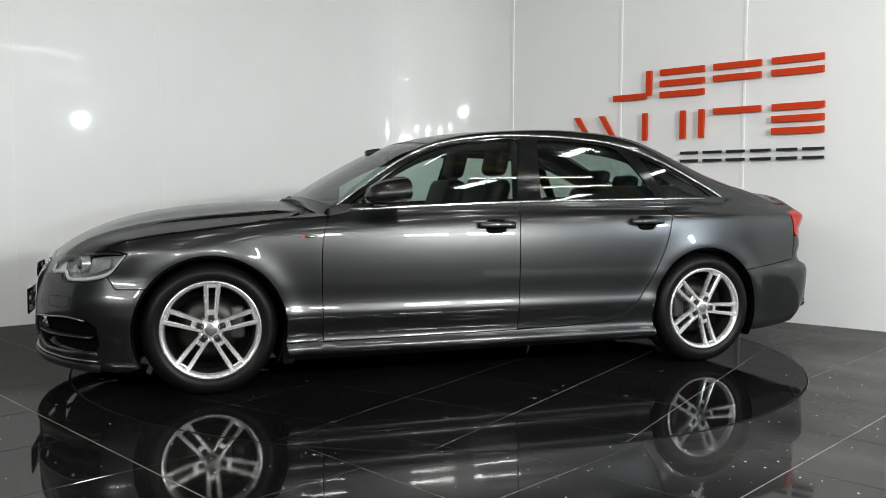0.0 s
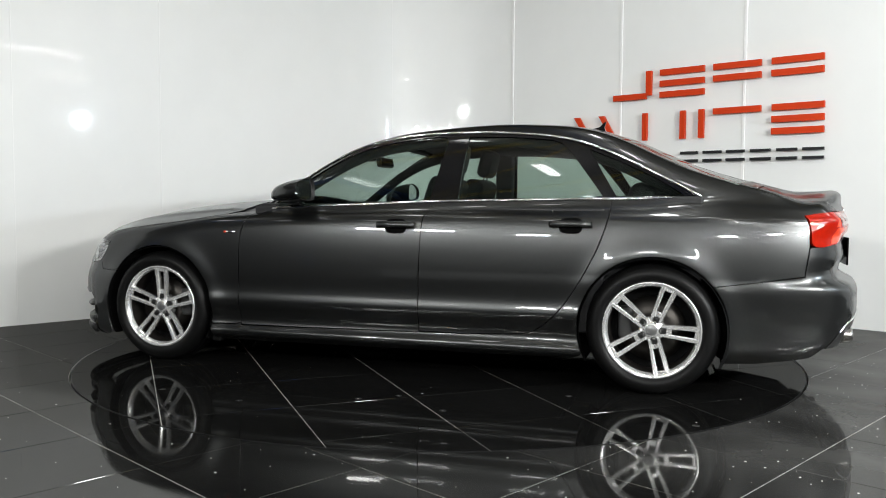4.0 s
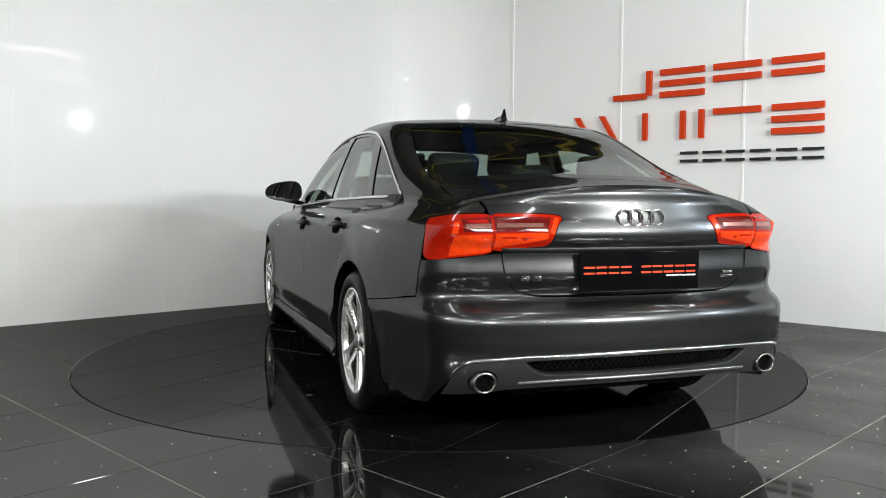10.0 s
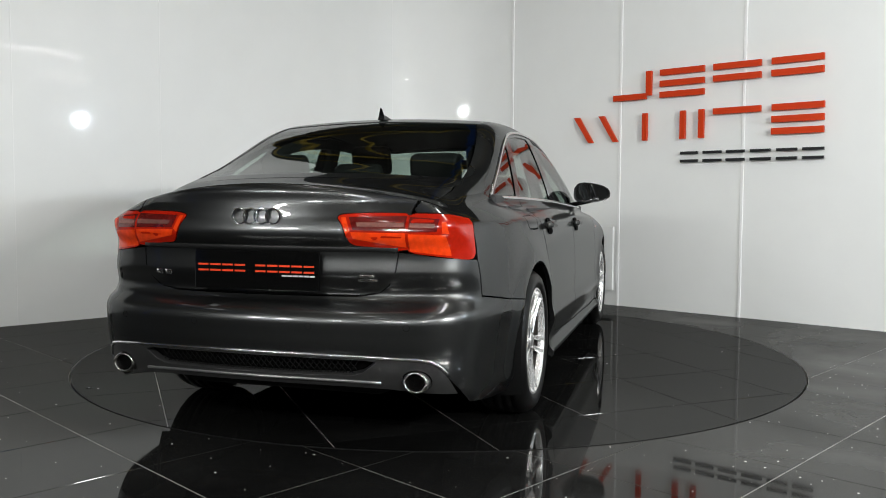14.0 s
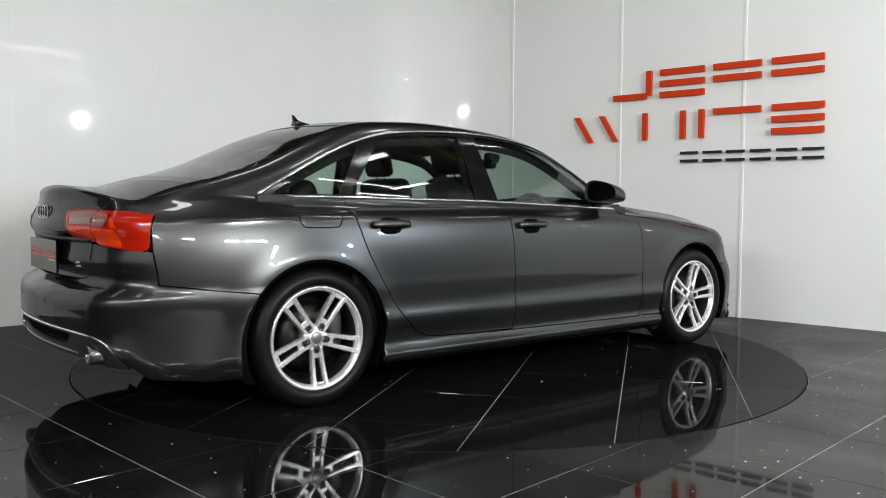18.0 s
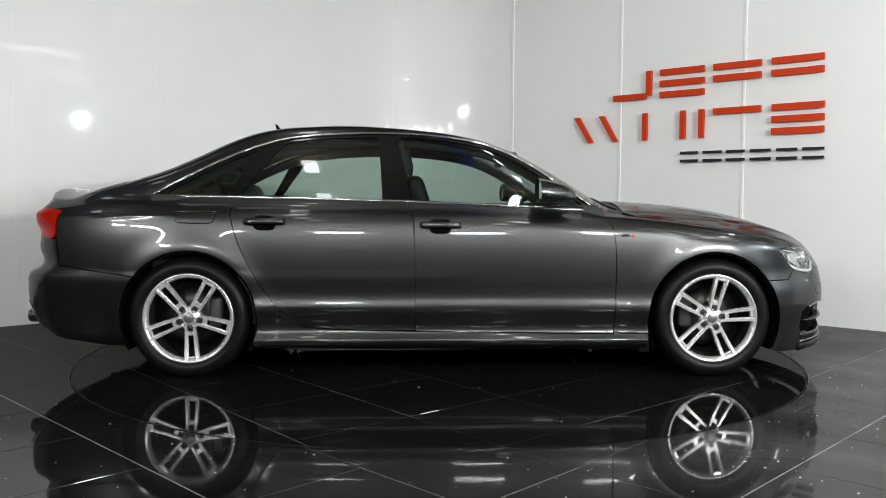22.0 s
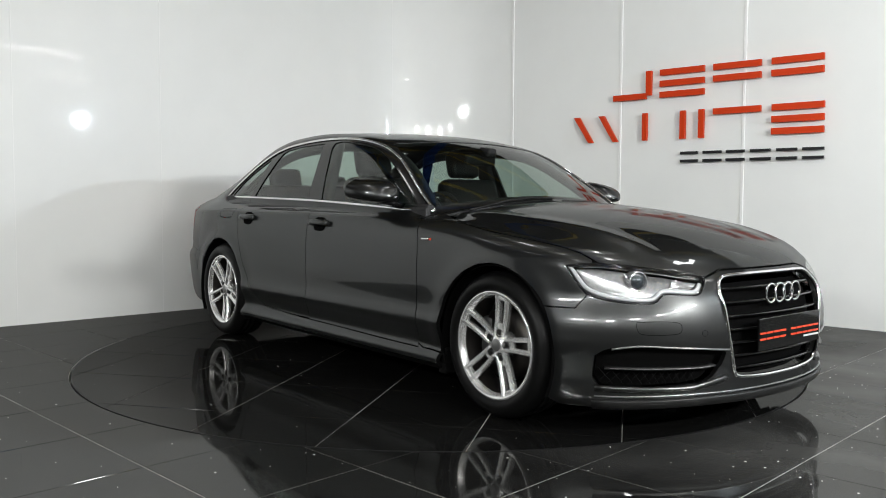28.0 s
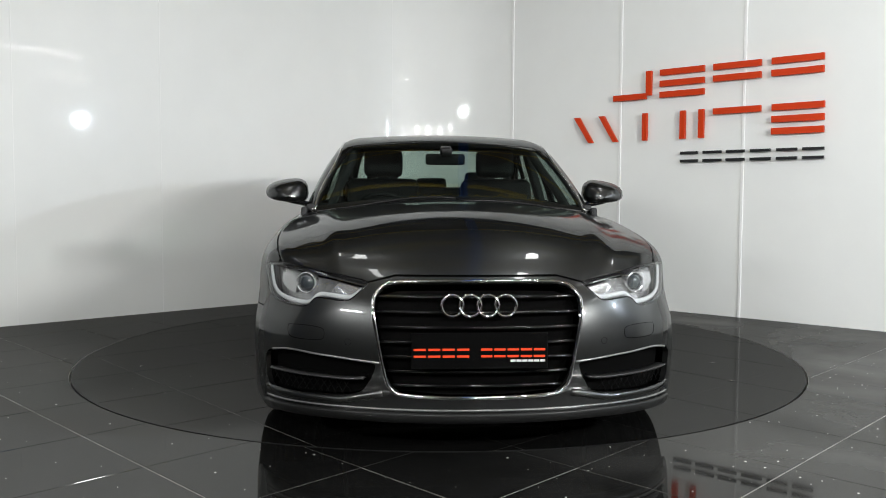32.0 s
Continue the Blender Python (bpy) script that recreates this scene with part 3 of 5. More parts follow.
def cast(o, d, far):
    """Where rays from inside points o along d leave the body."""
    lo, hi = np.zeros(len(o)), np.full(len(o), far)
    for _ in range(26):
        m = (lo + hi) / 2
        p = o + d * m[:, None]
        inside = F(p[:, 0], p[:, 1], p[:, 2]) < 0
        lo, hi = np.where(inside, m, lo), np.where(inside, hi, m)
    return o + d * ((lo + hi) / 2)[:, None]


AX_Z = 0.45


class Roll:
    """Rays fan out from the car's long axis: sides, bonnet, roof."""
    scale = 0.85

    @staticmethod
    def to2(P):
        a = np.arctan2(P[:, 2] - AX_Z, P[:, 1])
        return np.stack([P[:, 0], np.where(a < -math.pi / 2, a + 2 * math.pi, a) * Roll.scale], 1)

    @staticmethod
    def to3(Q):
        a = Q[:, 1] / Roll.scale
        o = np.stack([Q[:, 0], 0 * a, 0 * a + AX_Z], 1)
        return cast(o, np.stack([0 * a, np.cos(a), np.sin(a)], 1), 1.6)


class Round:
    """Rays fan out from an upright axis: bumpers and lamps."""

    def __init__(self, xc, sign):
        self.xc, self.sg, self.scale = xc, sign, 0.9

    def to2(self, P):
        return np.stack([np.arctan2(P[:, 1], self.sg * (P[:, 0] - self.xc)) * self.scale, P[:, 2]], 1)

    def to3(self, Q):
        a = Q[:, 0] / self.scale
        o = np.stack([0 * a + self.xc, 0 * a, Q[:, 1]], 1)
        return cast(o, np.stack([self.sg * np.cos(a), np.sin(a), 0 * a], 1), 1.8)


class Pitch:
    """Rays fan out from a cross axis: boot lid and bonnet."""

    def __init__(self, xc, zc, sign):
        self.xc, self.zc, self.sg, self.scale = xc, zc, sign, 0.7

    def to2(self, P):
        return np.stack([np.arctan2(P[:, 2] - self.zc, self.sg * (P[:, 0] - self.xc)) * self.scale, P[:, 1]], 1)

    def to3(self, Q):
        a = Q[:, 0] / self.scale
        o = np.stack([0 * a + self.xc, Q[:, 1], 0 * a + self.zc], 1)
        return cast(o, np.stack([self.sg * np.cos(a), 0 * a, np.sin(a)], 1), 1.8)


FRONT, REAR, LID = Round(1.30, 1), Round(-1.45, -1), Pitch(-1.75, 0.62, -1)


def side(pts, sg=1):
    """Points (x, z) of the side view, put on the skin."""
    q = np.array(pts, float)
    o = np.stack([q[:, 0], 0 * q[:, 0], q[:, 1]], 1)
    return cast(o, np.tile([0, sg, 0.0], (len(q), 1)), 1.4)


def topv(pts):
    """Points (x, y) of the top view, put on the skin."""
    q = np.array(pts, float)
    o = np.stack([q[:, 0], q[:, 1], 0 * q[:, 0] + 0.6], 1)
    return cast(o, np.tile([0, 0, 1.0], (len(q), 1)), 1.2)


def endv(pts, dom):
    """Rough places of a front or rear feature, put on the skin."""
    return dom.to3(dom.to2(np.array(pts, float)))


def flip(P):
    """Mirror a loop to the other side, keeping its sense."""
    return (P * [1, -1, 1])[::-1]


def smooth_line(P, n=6):
    """Round a polyline by a spline through its points."""
    P = np.array(P, float)
    t = np.arange(len(P))
    f = [curve(t, P[:, k]) for k in range(P.shape[1])]
    s = np.linspace(0, len(P) - 1, (len(P) - 1) * n + 1)
    return np.stack([g(s) for g in f], 1)


def dense(Q, step):
    out = []
    for a, b in zip(Q, np.roll(Q, -1, 0)):
        k = max(1, int(math.ceil(np.linalg.norm(b - a) / step)))
        for i in range(k):
            out.append(a + (b - a) * i / k)
    return np.array(out)


def area2(Q):
    x, y = Q[:, 0], Q[:, 1]
    return 0.5 * np.sum(x * np.roll(y, -1) - np.roll(x, -1) * y)


def inset2(Q, d):
    """Move a closed counter-clockwise outline inwards by d."""
    a, b = np.roll(Q, 1, 0), np.roll(Q, -1, 0)
    e1, e2 = Q - a, b - Q
    n1 = np.stack([-e1[:, 1], e1[:, 0]], 1) / np.maximum(np.linalg.norm(e1, axis=1), 1e-9)[:, None]
    n2 = np.stack([-e2[:, 1], e2[:, 0]], 1) / np.maximum(np.linalg.norm(e2, axis=1), 1e-9)[:, None]
    n = n1 + n2
    l = np.maximum(np.linalg.norm(n, axis=1), 0.5)
    return Q + n / l[:, None] * d * np.minimum(2 / l, 1.6)[:, None]


def in_poly(Q, P):
    """Which of the points P lie inside the outline Q."""
    x, y = P[:, 0], P[:, 1]
    c = np.zeros(len(P), bool)
    j = len(Q) - 1
    for i in range(len(Q)):
        xi, yi, xj, yj = Q[i, 0], Q[i, 1], Q[j, 0], Q[j, 1]
        if yi != yj:
            c ^= ((yi > y) != (yj > y)) & (x < (xj - xi) * (y - yi) / (yj - yi) + xi)
        j = i
    return c


def near_poly(Q, P, d):
    """Which points P lie within d of the outline's vertices."""
    m = np.zeros(len(P), bool)
    for q in Q:
        m |= (np.abs(P[:, 0] - q[0]) < d) & (np.abs(P[:, 1] - q[1]) < d)
    return m


from mathutils.geometry import delaunay_2d_cdt


def panel(name, dom, loop, material, parent, holes=(), step=0.03, gap=0.0026, push=0.0, flange=0.022, label=""):
    """A sheet of the car's skin inside a 3D outline, less holes, with turned-in edges."""
    Q = dense(dom.to2(np.array(loop)), step * 0.8)
    if area2(Q) < 0:
        Q = Q[::-1]
    Q = inset2(Q, gap)
    H = []
    for h in holes:
        q = dense(dom.to2(np.array(h)), step * 0.8)
        if area2(q) < 0:
            q = q[::-1]
        H.append(inset2(q, -gap))
    lo, hi = Q.min(0), Q.max(0)
    gx, gy = np.meshgrid(np.arange(lo[0] + step / 2, hi[0], step), np.arange(lo[1] + step / 2, hi[1], step * 0.87))
    gx[1::2] += step / 2
    G = np.stack([gx.ravel(), gy.ravel()], 1)
    ok = in_poly(Q, G) & ~near_poly(Q, G, step * 0.45)
    for h in H:
        ok &= ~in_poly(h, G) & ~near_poly(h, G, step * 0.45)
    G = G[ok]
    pts = [Q, *H, G]
    V = np.concatenate(pts)
    edges, k = [], 0
    for q in (Q, *H):
        n = len(q)
        edges += [(k + i, k + (i + 1) % n) for i in range(n)]
        k += n
    r = delaunay_2d_cdt([Vector(v) for v in V], edges, [], 1 if H == [] else 2, 1e-6)
    v2 = np.array([tuple(v) for v in r[0]])
    tri = [tuple(f) for f in r[2]]
    cen = np.array([v2[list(f)].mean(0) for f in tri])
    keep = in_poly(Q, cen)
    for h in H:
        keep &= ~in_poly(h, cen)
    tri = [f for f, q in zip(tri, keep) if q]
    P = dom.to3(v2)
    N = grad(P)
    P = P + N * push
    fs = []
    for f in tri:
        a, b, c = P[f[0]], P[f[1]], P[f[2]]
        fs.append(f if np.dot(np.cross(b - a, c - a), N[f[0]]) > 0 else f[::-1])
    vs, ns = list(P), list(N)
    if flange:
        for q, sg in ((Q, 1), *[(h, -1) for h in H]):
            p = dom.to3(q)
            n = grad(p)
            p = p + n * push
            t = np.roll(p, -1, 0) - np.roll(p, 1, 0)
            t /= np.maximum(np.linalg.norm(t, axis=1), 1e-9)[:, None]
            o = np.cross(t, n)
            k, m = len(vs), len(q)
            # one rounded step, then the turned-in edge
            for off, dep, mix in ((0, 0, 0.55), (0, 0.003, 0.0), (0, flange, 0.0)):
                vs += list(p - n * dep)
                nn = o * (1 - mix) + n * mix
                ns += list(nn / np.maximum(np.linalg.norm(nn, axis=1), 1e-9)[:, None])
            for lv in (0, 1):
                for i in range(m):
                    j = (i + 1) % m
                    a, b, c, d = k + lv * m + i, k + lv * m + j, k + (lv + 1) * m + j, k + (lv + 1) * m + i
                    fs.append((a, d, c, b))
    ob = mesh_ob(name, vs, fs, material, parent, True, np.nan_to_num(np.array(ns)))
    if label:
        ob["label"] = label
    return ob


def strip(name, pts, w, h, material, parent, off=0.0, closed=False, n=8):
    """A rounded bead that follows the skin."""
    P = np.array(pts)
    N = grad(P)
    P = P + N * off
    vs, fs = sweep(P, N, oval(w, h, n), closed)
    return tagged(mesh_ob(name, vs, fs, material, parent), kind="stuff")


# ---------------------------------------------------------------- outlines of the car (x forward, z up)
WINTOP = smooth_line([(-1.683, 1.012), (-1.594, 1.063), (-1.452, 1.137), (-1.312, 1.207), (-1.172, 1.268), (-1.034, 1.314), (-0.897, 1.343), (-0.694, 1.363), (-0.493, 1.371), (-0.293, 1.370), (-0.096, 1.358), (0.100, 1.330), (0.262, 1.284), (0.423, 1.205), (0.584, 1.101), (0.743, 0.990), (0.829, 0.932)], 3)
BELT = smooth_line([(0.829, 0.931), (0.429, 0.951), (-0.274, 0.980), (-0.8, 0.992), (-1.206, 1.000), (-1.640, 1.006)], 4)
DOOR_R = smooth_line([(-1.236, 0.999), (-1.233, 0.933), (-1.226, 0.885), (-1.178, 0.741), (-1.097, 0.582), (-0.999, 0.432), (-0.901, 0.334), (-0.82, 0.290), (-0.72, 0.277)], 4)
DOOR_B = smooth_line([(-0.262, 0.979), (-0.237, 0.914), (-0.224, 0.845), (-0.215, 0.595), (-0.211, 0.268)], 4)
DOOR_F = smooth_line([(0.829, 0.932), (0.85, 0.90), (0.873, 0.855), (0.894, 0.764), (0.899, 0.612), (0.896, 0.336), (0.891, 0.250)], 4)


def arch(hx, a0, a1, n=28, r=ARCH_R):
    """Wheel arch points from angle a0 to a1 in degrees (0 is forward, 90 up)."""
    return np.array([(hx + r * math.cos(radians(a0 + (a1 - a0) * i / n)), HUB_Z + r * math.sin(radians(a0 + (a1 - a0) * i / n))) for i in range(n + 1)])


def belt_between(x0, x1):
    xs = np.linspace(x0, x1, 14)
    f = curve(BELT[::-1, 0], BELT[::-1, 1])
    return np.stack([xs, f(xs)], 1)


HL = [(1.840, 0.850, 0.720), (1.935, 0.792, 0.732), (2.018, 0.715, 0.727), (2.125, 0.58, 0.707), (2.187, 0.48, 0.690), (2.216, 0.418, 0.674), (2.234, 0.45, 0.64), (2.237, 0.495, 0.608), (2.200, 0.565, 0.610), (2.165, 0.62, 0.610), (2.150, 0.655, 0.580), (2.11, 0.70, 0.574), (2.02, 0.778, 0.583), (1.938, 0.823, 0.606), (1.89, 0.841, 0.655)]
TL = [(-2.17, 0.762, 0.920), (-2.28, 0.708, 0.936), (-2.37, 0.58, 0.940), (-2.40, 0.455, 0.941), (-2.419, 0.332, 0.932), (-2.425, 0.345, 0.894), (-2.41, 0.375, 0.828), (-2.39, 0.456, 0.815), (-2.352, 0.565, 0.796), (-2.295, 0.70, 0.777), (-2.212, 0.79, 0.771), (-2.195, 0.785, 0.85)]
TL_SPLIT = 0.575
GRILLE = [(0, 0.680), (0.20, 0.679), (0.33, 0.675), (0.380, 0.660), (0.404, 0.626), (0.405, 0.60), (0.392, 0.54), (0.345, 0.33), (0.325, 0.285), (0.29, 0.262), (0.15, 0.253), (0, 0.252)]
FOG = [(1.99, 0.835, 0.36), (2.03, 0.81, 0.388), (2.09, 0.765, 0.400), (2.22, 0.595, 0.398), (2.30, 0.405, 0.383), (2.30, 0.40, 0.335), (2.285, 0.415, 0.305), (2.262, 0.46, 0.257), (2.19, 0.615, 0.242), (2.0, 0.82, 0.240)]
LID_LINE = [(0.567, 0.798), (0.551, 0.725), (0.528, 0.672), (0.488, 0.641), (0.412, 0.632), (0.20, 0.631), (0, 0.631)]


DIFF_TOP = [(-2.334, 0.745, 0.315), (-2.35, 0.737, 0.34), (-2.37, 0.722, 0.37), (-2.39, 0.697, 0.391), (-2.418, 0.643, 0.407), (-2.474, 0.406, 0.417), (-2.50, 0.2, 0.421), (-2.508, 0.0, 0.423)]


def lamp_halves():
    """Tail lamp split at the boot edge: outer and inner outlines on the left side."""
    q = endv(TL, REAR)
    full = smooth_line(np.vstack([q, q[:1]]), 4)[:-1]
    outer = [p for p in full if p[1] >= TL_SPLIT]
    inner = [p for p in full if p[1] < TL_SPLIT]
    return full, np.array(outer), np.array(inner)


def ordered(P, dom):
    """Sort a loop's points by angle round their middle."""
    q = dom.to2(P)
    c = q.mean(0)
    return P[np.argsort(np.arctan2(q[:, 1] - c[1], q[:, 0] - c[0]))]


def build_body(car):
    both = (1, -1)
    m2 = lambda P, s: P if s > 0 else flip(P)
    top_line = side(WINTOP)
    belt = side(BELT)
    win_loop = np.vstack([top_line[:-1], belt[:-1]])          # whole side window area
    # --- main shell
    lid_front = [(-1.955 - 0.09 * (1 - (y / 0.66) ** 2), y) for y in np.linspace(0, 0.645, 10)]
    lid_side = [(-2.02, 0.648), (-2.10, 0.640), (-2.18, 0.622), (-2.26, 0.600)]
    full, outer, inner = lamp_halves()
    lamp_top_out = [p for p in full if p[1] >= TL_SPLIT and p[2] > 0.85]
    lamp_top_out = sorted(lamp_top_out, key=lambda p: p[1])
    rear_up = np.array(lamp_top_out)
    r_low = side([(-2.195, 0.765), (-2.185, 0.70), (-2.175, 0.622), (-1.955, 0.590), (-1.755, 0.566)])
    a_r = side(arch(-1.456, 142.0, -22.0))
    sill = side([(-1.05, 0.165), (-0.5, 0.160), (0.3, 0.156), (1.07, 0.150)])
    sill_front = side([(1.085, 0.25), (1.02, 0.252), (0.93, 0.252)])
    door_f = side(DOOR_F[::-1])
    cowl = topv([(0.90 + 0.075 * (1 - (y / 0.74) ** 2), y) for y in np.linspace(0.74, 0, 10)])
    half = np.vstack([topv(lid_front), topv(lid_side), endv([(-2.32, 0.586, 0.955)], REAR), rear_up, r_low, a_r, sill, sill_front, door_f[1:], cowl])
    loop = np.vstack([half, flip(half)[1:-1]])
    ws = windscreen_loop()
    bl = backlight_loop()
    fd = np.vstack([side(DOOR_F), side([(0.6, 0.252), (0.2, 0.258), (-0.211, 0.263)]), side(DOOR_B[::-1]), side(belt_between(-0.262, 0.829))[1:-1]])
    rd = np.vstack([side(DOOR_B), side([(-0.45, 0.268)]), side(DOOR_R[::-1]), side(belt_between(-1.236, -0.262))[1:-1]])
    flap = smooth_line([(-1.53, 0.918), (-1.53, 0.885), (-1.515, 0.863), (-1.48, 0.858), (-1.36, 0.856), (-1.325, 0.865), (-1.312, 0.89), (-1.308, 0.918), (-1.40, 0.919), (-1.53, 0.918)], 3)[:-1]
    flap = side(flap, -1)
    # doors and window area touch along the belt: merge them into one hole a side
    holes = [ws, bl, flap]
    for s in both:
        around = np.vstack([top_line, side(DOOR_F)[1:], side([(0.6, 0.252), (0.2, 0.258), (-0.211, 0.263), (-0.45, 0.268)]), side(DOOR_R[::-1]), side(belt_between(-1.64, -1.236))[::-1][1:]])
        holes.append(m2(around, s))
    panel("body_shell", Roll, loop, M_PAINT, car, holes, step=0.021)
    panel("fuel_flap", Roll, flap, M_PAINT, car, step=0.02)
    for s in both:
        d = panel("front_door", Roll, m2(fd, s), M_PAINT, car, step=0.022)
        door_handle(d, -0.077, 0.845, s)
        d = panel("rear_door", Roll, m2(rd, s), M_PAINT, car, step=0.022)
        door_handle(d, -1.04, 0.860, s)
        # chrome window surround and black frame
        strip("window_surround", m2(top_line, s), 0.009, 0.006, M_CHROME, car, 0.001)
        strip("belt_trim", m2(belt, s), 0.008, 0.006, M_CHROME, car, 0.002)
        side_windows(car, win_loop, s)
    panel("windscreen", Roll, ws, M_SCREEN, car, step=0.04, gap=0.004, push=-0.003, flange=0.0, label="clear tinted windscreen")
    panel("rear_window", Roll, bl, M_GLASS, car, step=0.04, gap=0.004, push=-0.003, flange=0.0, label="dark tinted rear window")
    # --- front wings
    arch_f = side(arch(1.456, -14.0, 180 - 0.0 + 12.0, 34)[6:])
    wing_low = 0.545
    hood_edge = hood_side()
    hl = endv(HL, FRONT)
    hl_s = smooth_line(np.vstack([hl, hl[:1]]), 4)[:-1]
    y_end = hood_edge[-1][1]
    top_all = hl_s[:21]                                    # outer top corner to inner tip
    top_pts = np.array([p for p in top_all[::-1] if p[1] > y_end + 0.004])
    low_pts = np.vstack([hl_s[-1:-9:-1]])                  # outer edge, downwards
    corner = side([(1.90, 0.548)])
    arc = side(arch(1.456, 35.0, 192.0, 34))
    wing = np.vstack([hood_edge, top_pts, low_pts, corner, arc, side([(1.07, 0.252), (0.93, 0.252)]), side(DOOR_F[::-1])[1:], topv([(0.905, 0.735)])])
    for s in both:
        panel("front_wing", Roll, m2(wing, s), M_PAINT, car, step=0.022)
    # --- bonnet
    lamp_in = np.array([p for p in top_all if p[1] <= y_end - 0.004])
    gr = np.array(GRILLE)
    hood_front = endv([(2.27, y, 0.702) for y in (0.33, 0.22, 0.11, 0.0)], FRONT)
    hood_h = np.vstack([topv([(0.975 + 0.06 * (1 - (y / 0.74) ** 2), y) for y in np.linspace(0, 0.70, 8)]), hood_edge[1:], lamp_in, hood_front])
    hood = np.vstack([hood_h, flip(hood_h)[1:-1]])
    panel("bonnet", Pitch(1.2, 0.35, 1), hood, M_PAINT, car, step=0.035)
    # --- black scuttle below the screen
    sc = np.vstack([topv([(0.80 + 0.085 * (1 - (y / 0.70) ** 2), y) for y in np.linspace(0, 0.72, 9)]), topv([(0.975 + 0.075 * (1 - (y / 0.74) ** 2), y) for y in np.linspace(0.73, 0, 9)])])
    panel("scuttle", Roll, np.vstack([sc, flip(sc)[1:-1]]), M_TRIM, car, step=0.05, gap=0, push=-0.012, flange=0.0, label="black plastic scuttle panel")
    for x0, y0, x1, y1 in ((0.96, -0.62, 0.93, 0.02), (0.985, 0.05, 0.94, 0.62)):
        ln = topv([(x0 + (x1 - x0) * k / 8 - 0.03 * math.sin(math.pi * k / 8), y0 + (y1 - y0) * k / 8) for k in range(9)])
        strip("wiper", ln, 0.006, 0.006, M_TRIM, car, 0.003)
    # --- front bumper
    grille_h = endv([(2.3, y, z) for y, z in GRILLE], FRONT)
    grille = np.vstack([grille_h, flip(grille_h)[1:-1]])
    fog = endv(FOG, FRONT)
    fog_s = smooth_line(np.vstack([fog, fog[:1]]), 3)[:-1]
    lamp_bot = hl_s[20:53]
    up_h = np.vstack([endv([(2.27, y, 0.700) for y in (0.0, 0.11, 0.22, 0.33)], FRONT), lamp_bot, side([(1.90, 0.548)]), side(arch(1.456, 35.0, -27.0, 12)), endv([(1.85, 0.9, 0.140), (2.05, 0.8, 0.142), (2.2, 0.6, 0.148), (2.3, 0.3, 0.154), (2.3, 0.0, 0.156)], FRONT)])
    bump = np.vstack([up_h, flip(up_h)[1:-1]])
    panel("front_bumper", FRONT, bump, M_PAINT, car, [grille, fog_s, flip(fog_s)], step=0.026)
    build_front(car, grille, fog_s, hl_s)
    # --- boot lid, rear bumper, tail lamps
    lid_pts = endv([(-2.42, y, z) for y, z in LID_LINE], REAR)
    inner_o = order_inner(full)
    mid = np.array([p for p in full if p[1] < TL_SPLIT])
    seam = endv([(-2.32, 0.585, 0.955)], REAR)
    lid_h = np.vstack([topv(lid_front), topv(lid_side), seam, endv([(-2.33, TL_SPLIT, 0.93), (-2.34, TL_SPLIT, 0.87), (-2.35, TL_SPLIT, 0.81)], REAR), lid_pts])
    lid = np.vstack([lid_h, flip(lid_h)[1:-1]])
    panel("boot_lid", LID, lid, M_PAINT, car, [inner_o, flip(inner_o)], step=0.013, gap=0.003)
    out_o = order_outer(full)
    for s in both:
        tail_lamp(car, m2(out_o, s), m2(inner_o, s), s)
    rb = np.vstack([endv([(-2.45, y, z - 0.003) for y, z in LID_LINE[::-1]], REAR), endv([(-2.352, TL_SPLIT, 0.793)], REAR), endv([(-2.295, 0.70, 0.776)], REAR), r_low, side(arch(-1.456, 142.0, 205.0, 14)), endv([(-2.0, 0.9, 0.175), (-2.22, 0.79, 0.215), *DIFF_TOP], REAR)])
    rbl = np.vstack([rb, flip(rb)[1:-1]])
    slot = build_rear(car)
    panel("rear_bumper", REAR, rbl, M_PAINT, car, slot, step=0.028)


def windscreen_loop():
    up = topv([(0.215 + 0.06 * (1 - (y / 0.58) ** 2), y) for y in np.linspace(0, 0.560, 9)])
    lo = topv([(0.80 + 0.115 * (1 - (y / 0.738) ** 2), y) for y in np.linspace(0.730, 0, 9)])
    a, b = up[-1], lo[0]
    sd = topv([(a[0] + (b[0] - a[0]) * k / 6, a[1] + (b[1] - a[1]) * k / 6 + 0.012 * math.sin(math.pi * k / 6)) for k in range(1, 6)])
    h = np.vstack([up, sd, lo])
    return np.vstack([h, flip(h)[1:-1]])


def backlight_loop():
    up = topv([(-1.12 - 0.05 * (1 - (y / 0.55) ** 2), y) for y in np.linspace(0, 0.525, 9)])
    lo = topv([(-1.86 - 0.10 * (1 - (y / 0.655) ** 2), y) for y in np.linspace(0.645, 0, 9)])
    a, b = up[-1], lo[0]
    sd = topv([(a[0] + (b[0] - a[0]) * k / 6, a[1] + (b[1] - a[1]) * k / 6 + 0.02 * math.sin(math.pi * k / 6)) for k in range(1, 6)])
    h = np.vstack([up, sd, lo])
    return np.vstack([h, flip(h)[1:-1]])


def hood_side():
    """Shut line between bonnet and wing, from the screen to the lamp."""
    return topv([(0.94, 0.745), (1.05, 0.795), (1.2, 0.838), (1.35, 0.848), (1.456, 0.846), (1.6, 0.836), (1.7, 0.826), (1.8, 0.812), (1.88, 0.798), (1.93, 0.785)])


def order_inner(full):
    cut = endv([(-2.35, TL_SPLIT, 0.806), (-2.34, TL_SPLIT, 0.932)], REAR)
    return ordered(np.vstack([np.array([p for p in full if p[1] < TL_SPLIT - 0.004]), cut]), REAR)


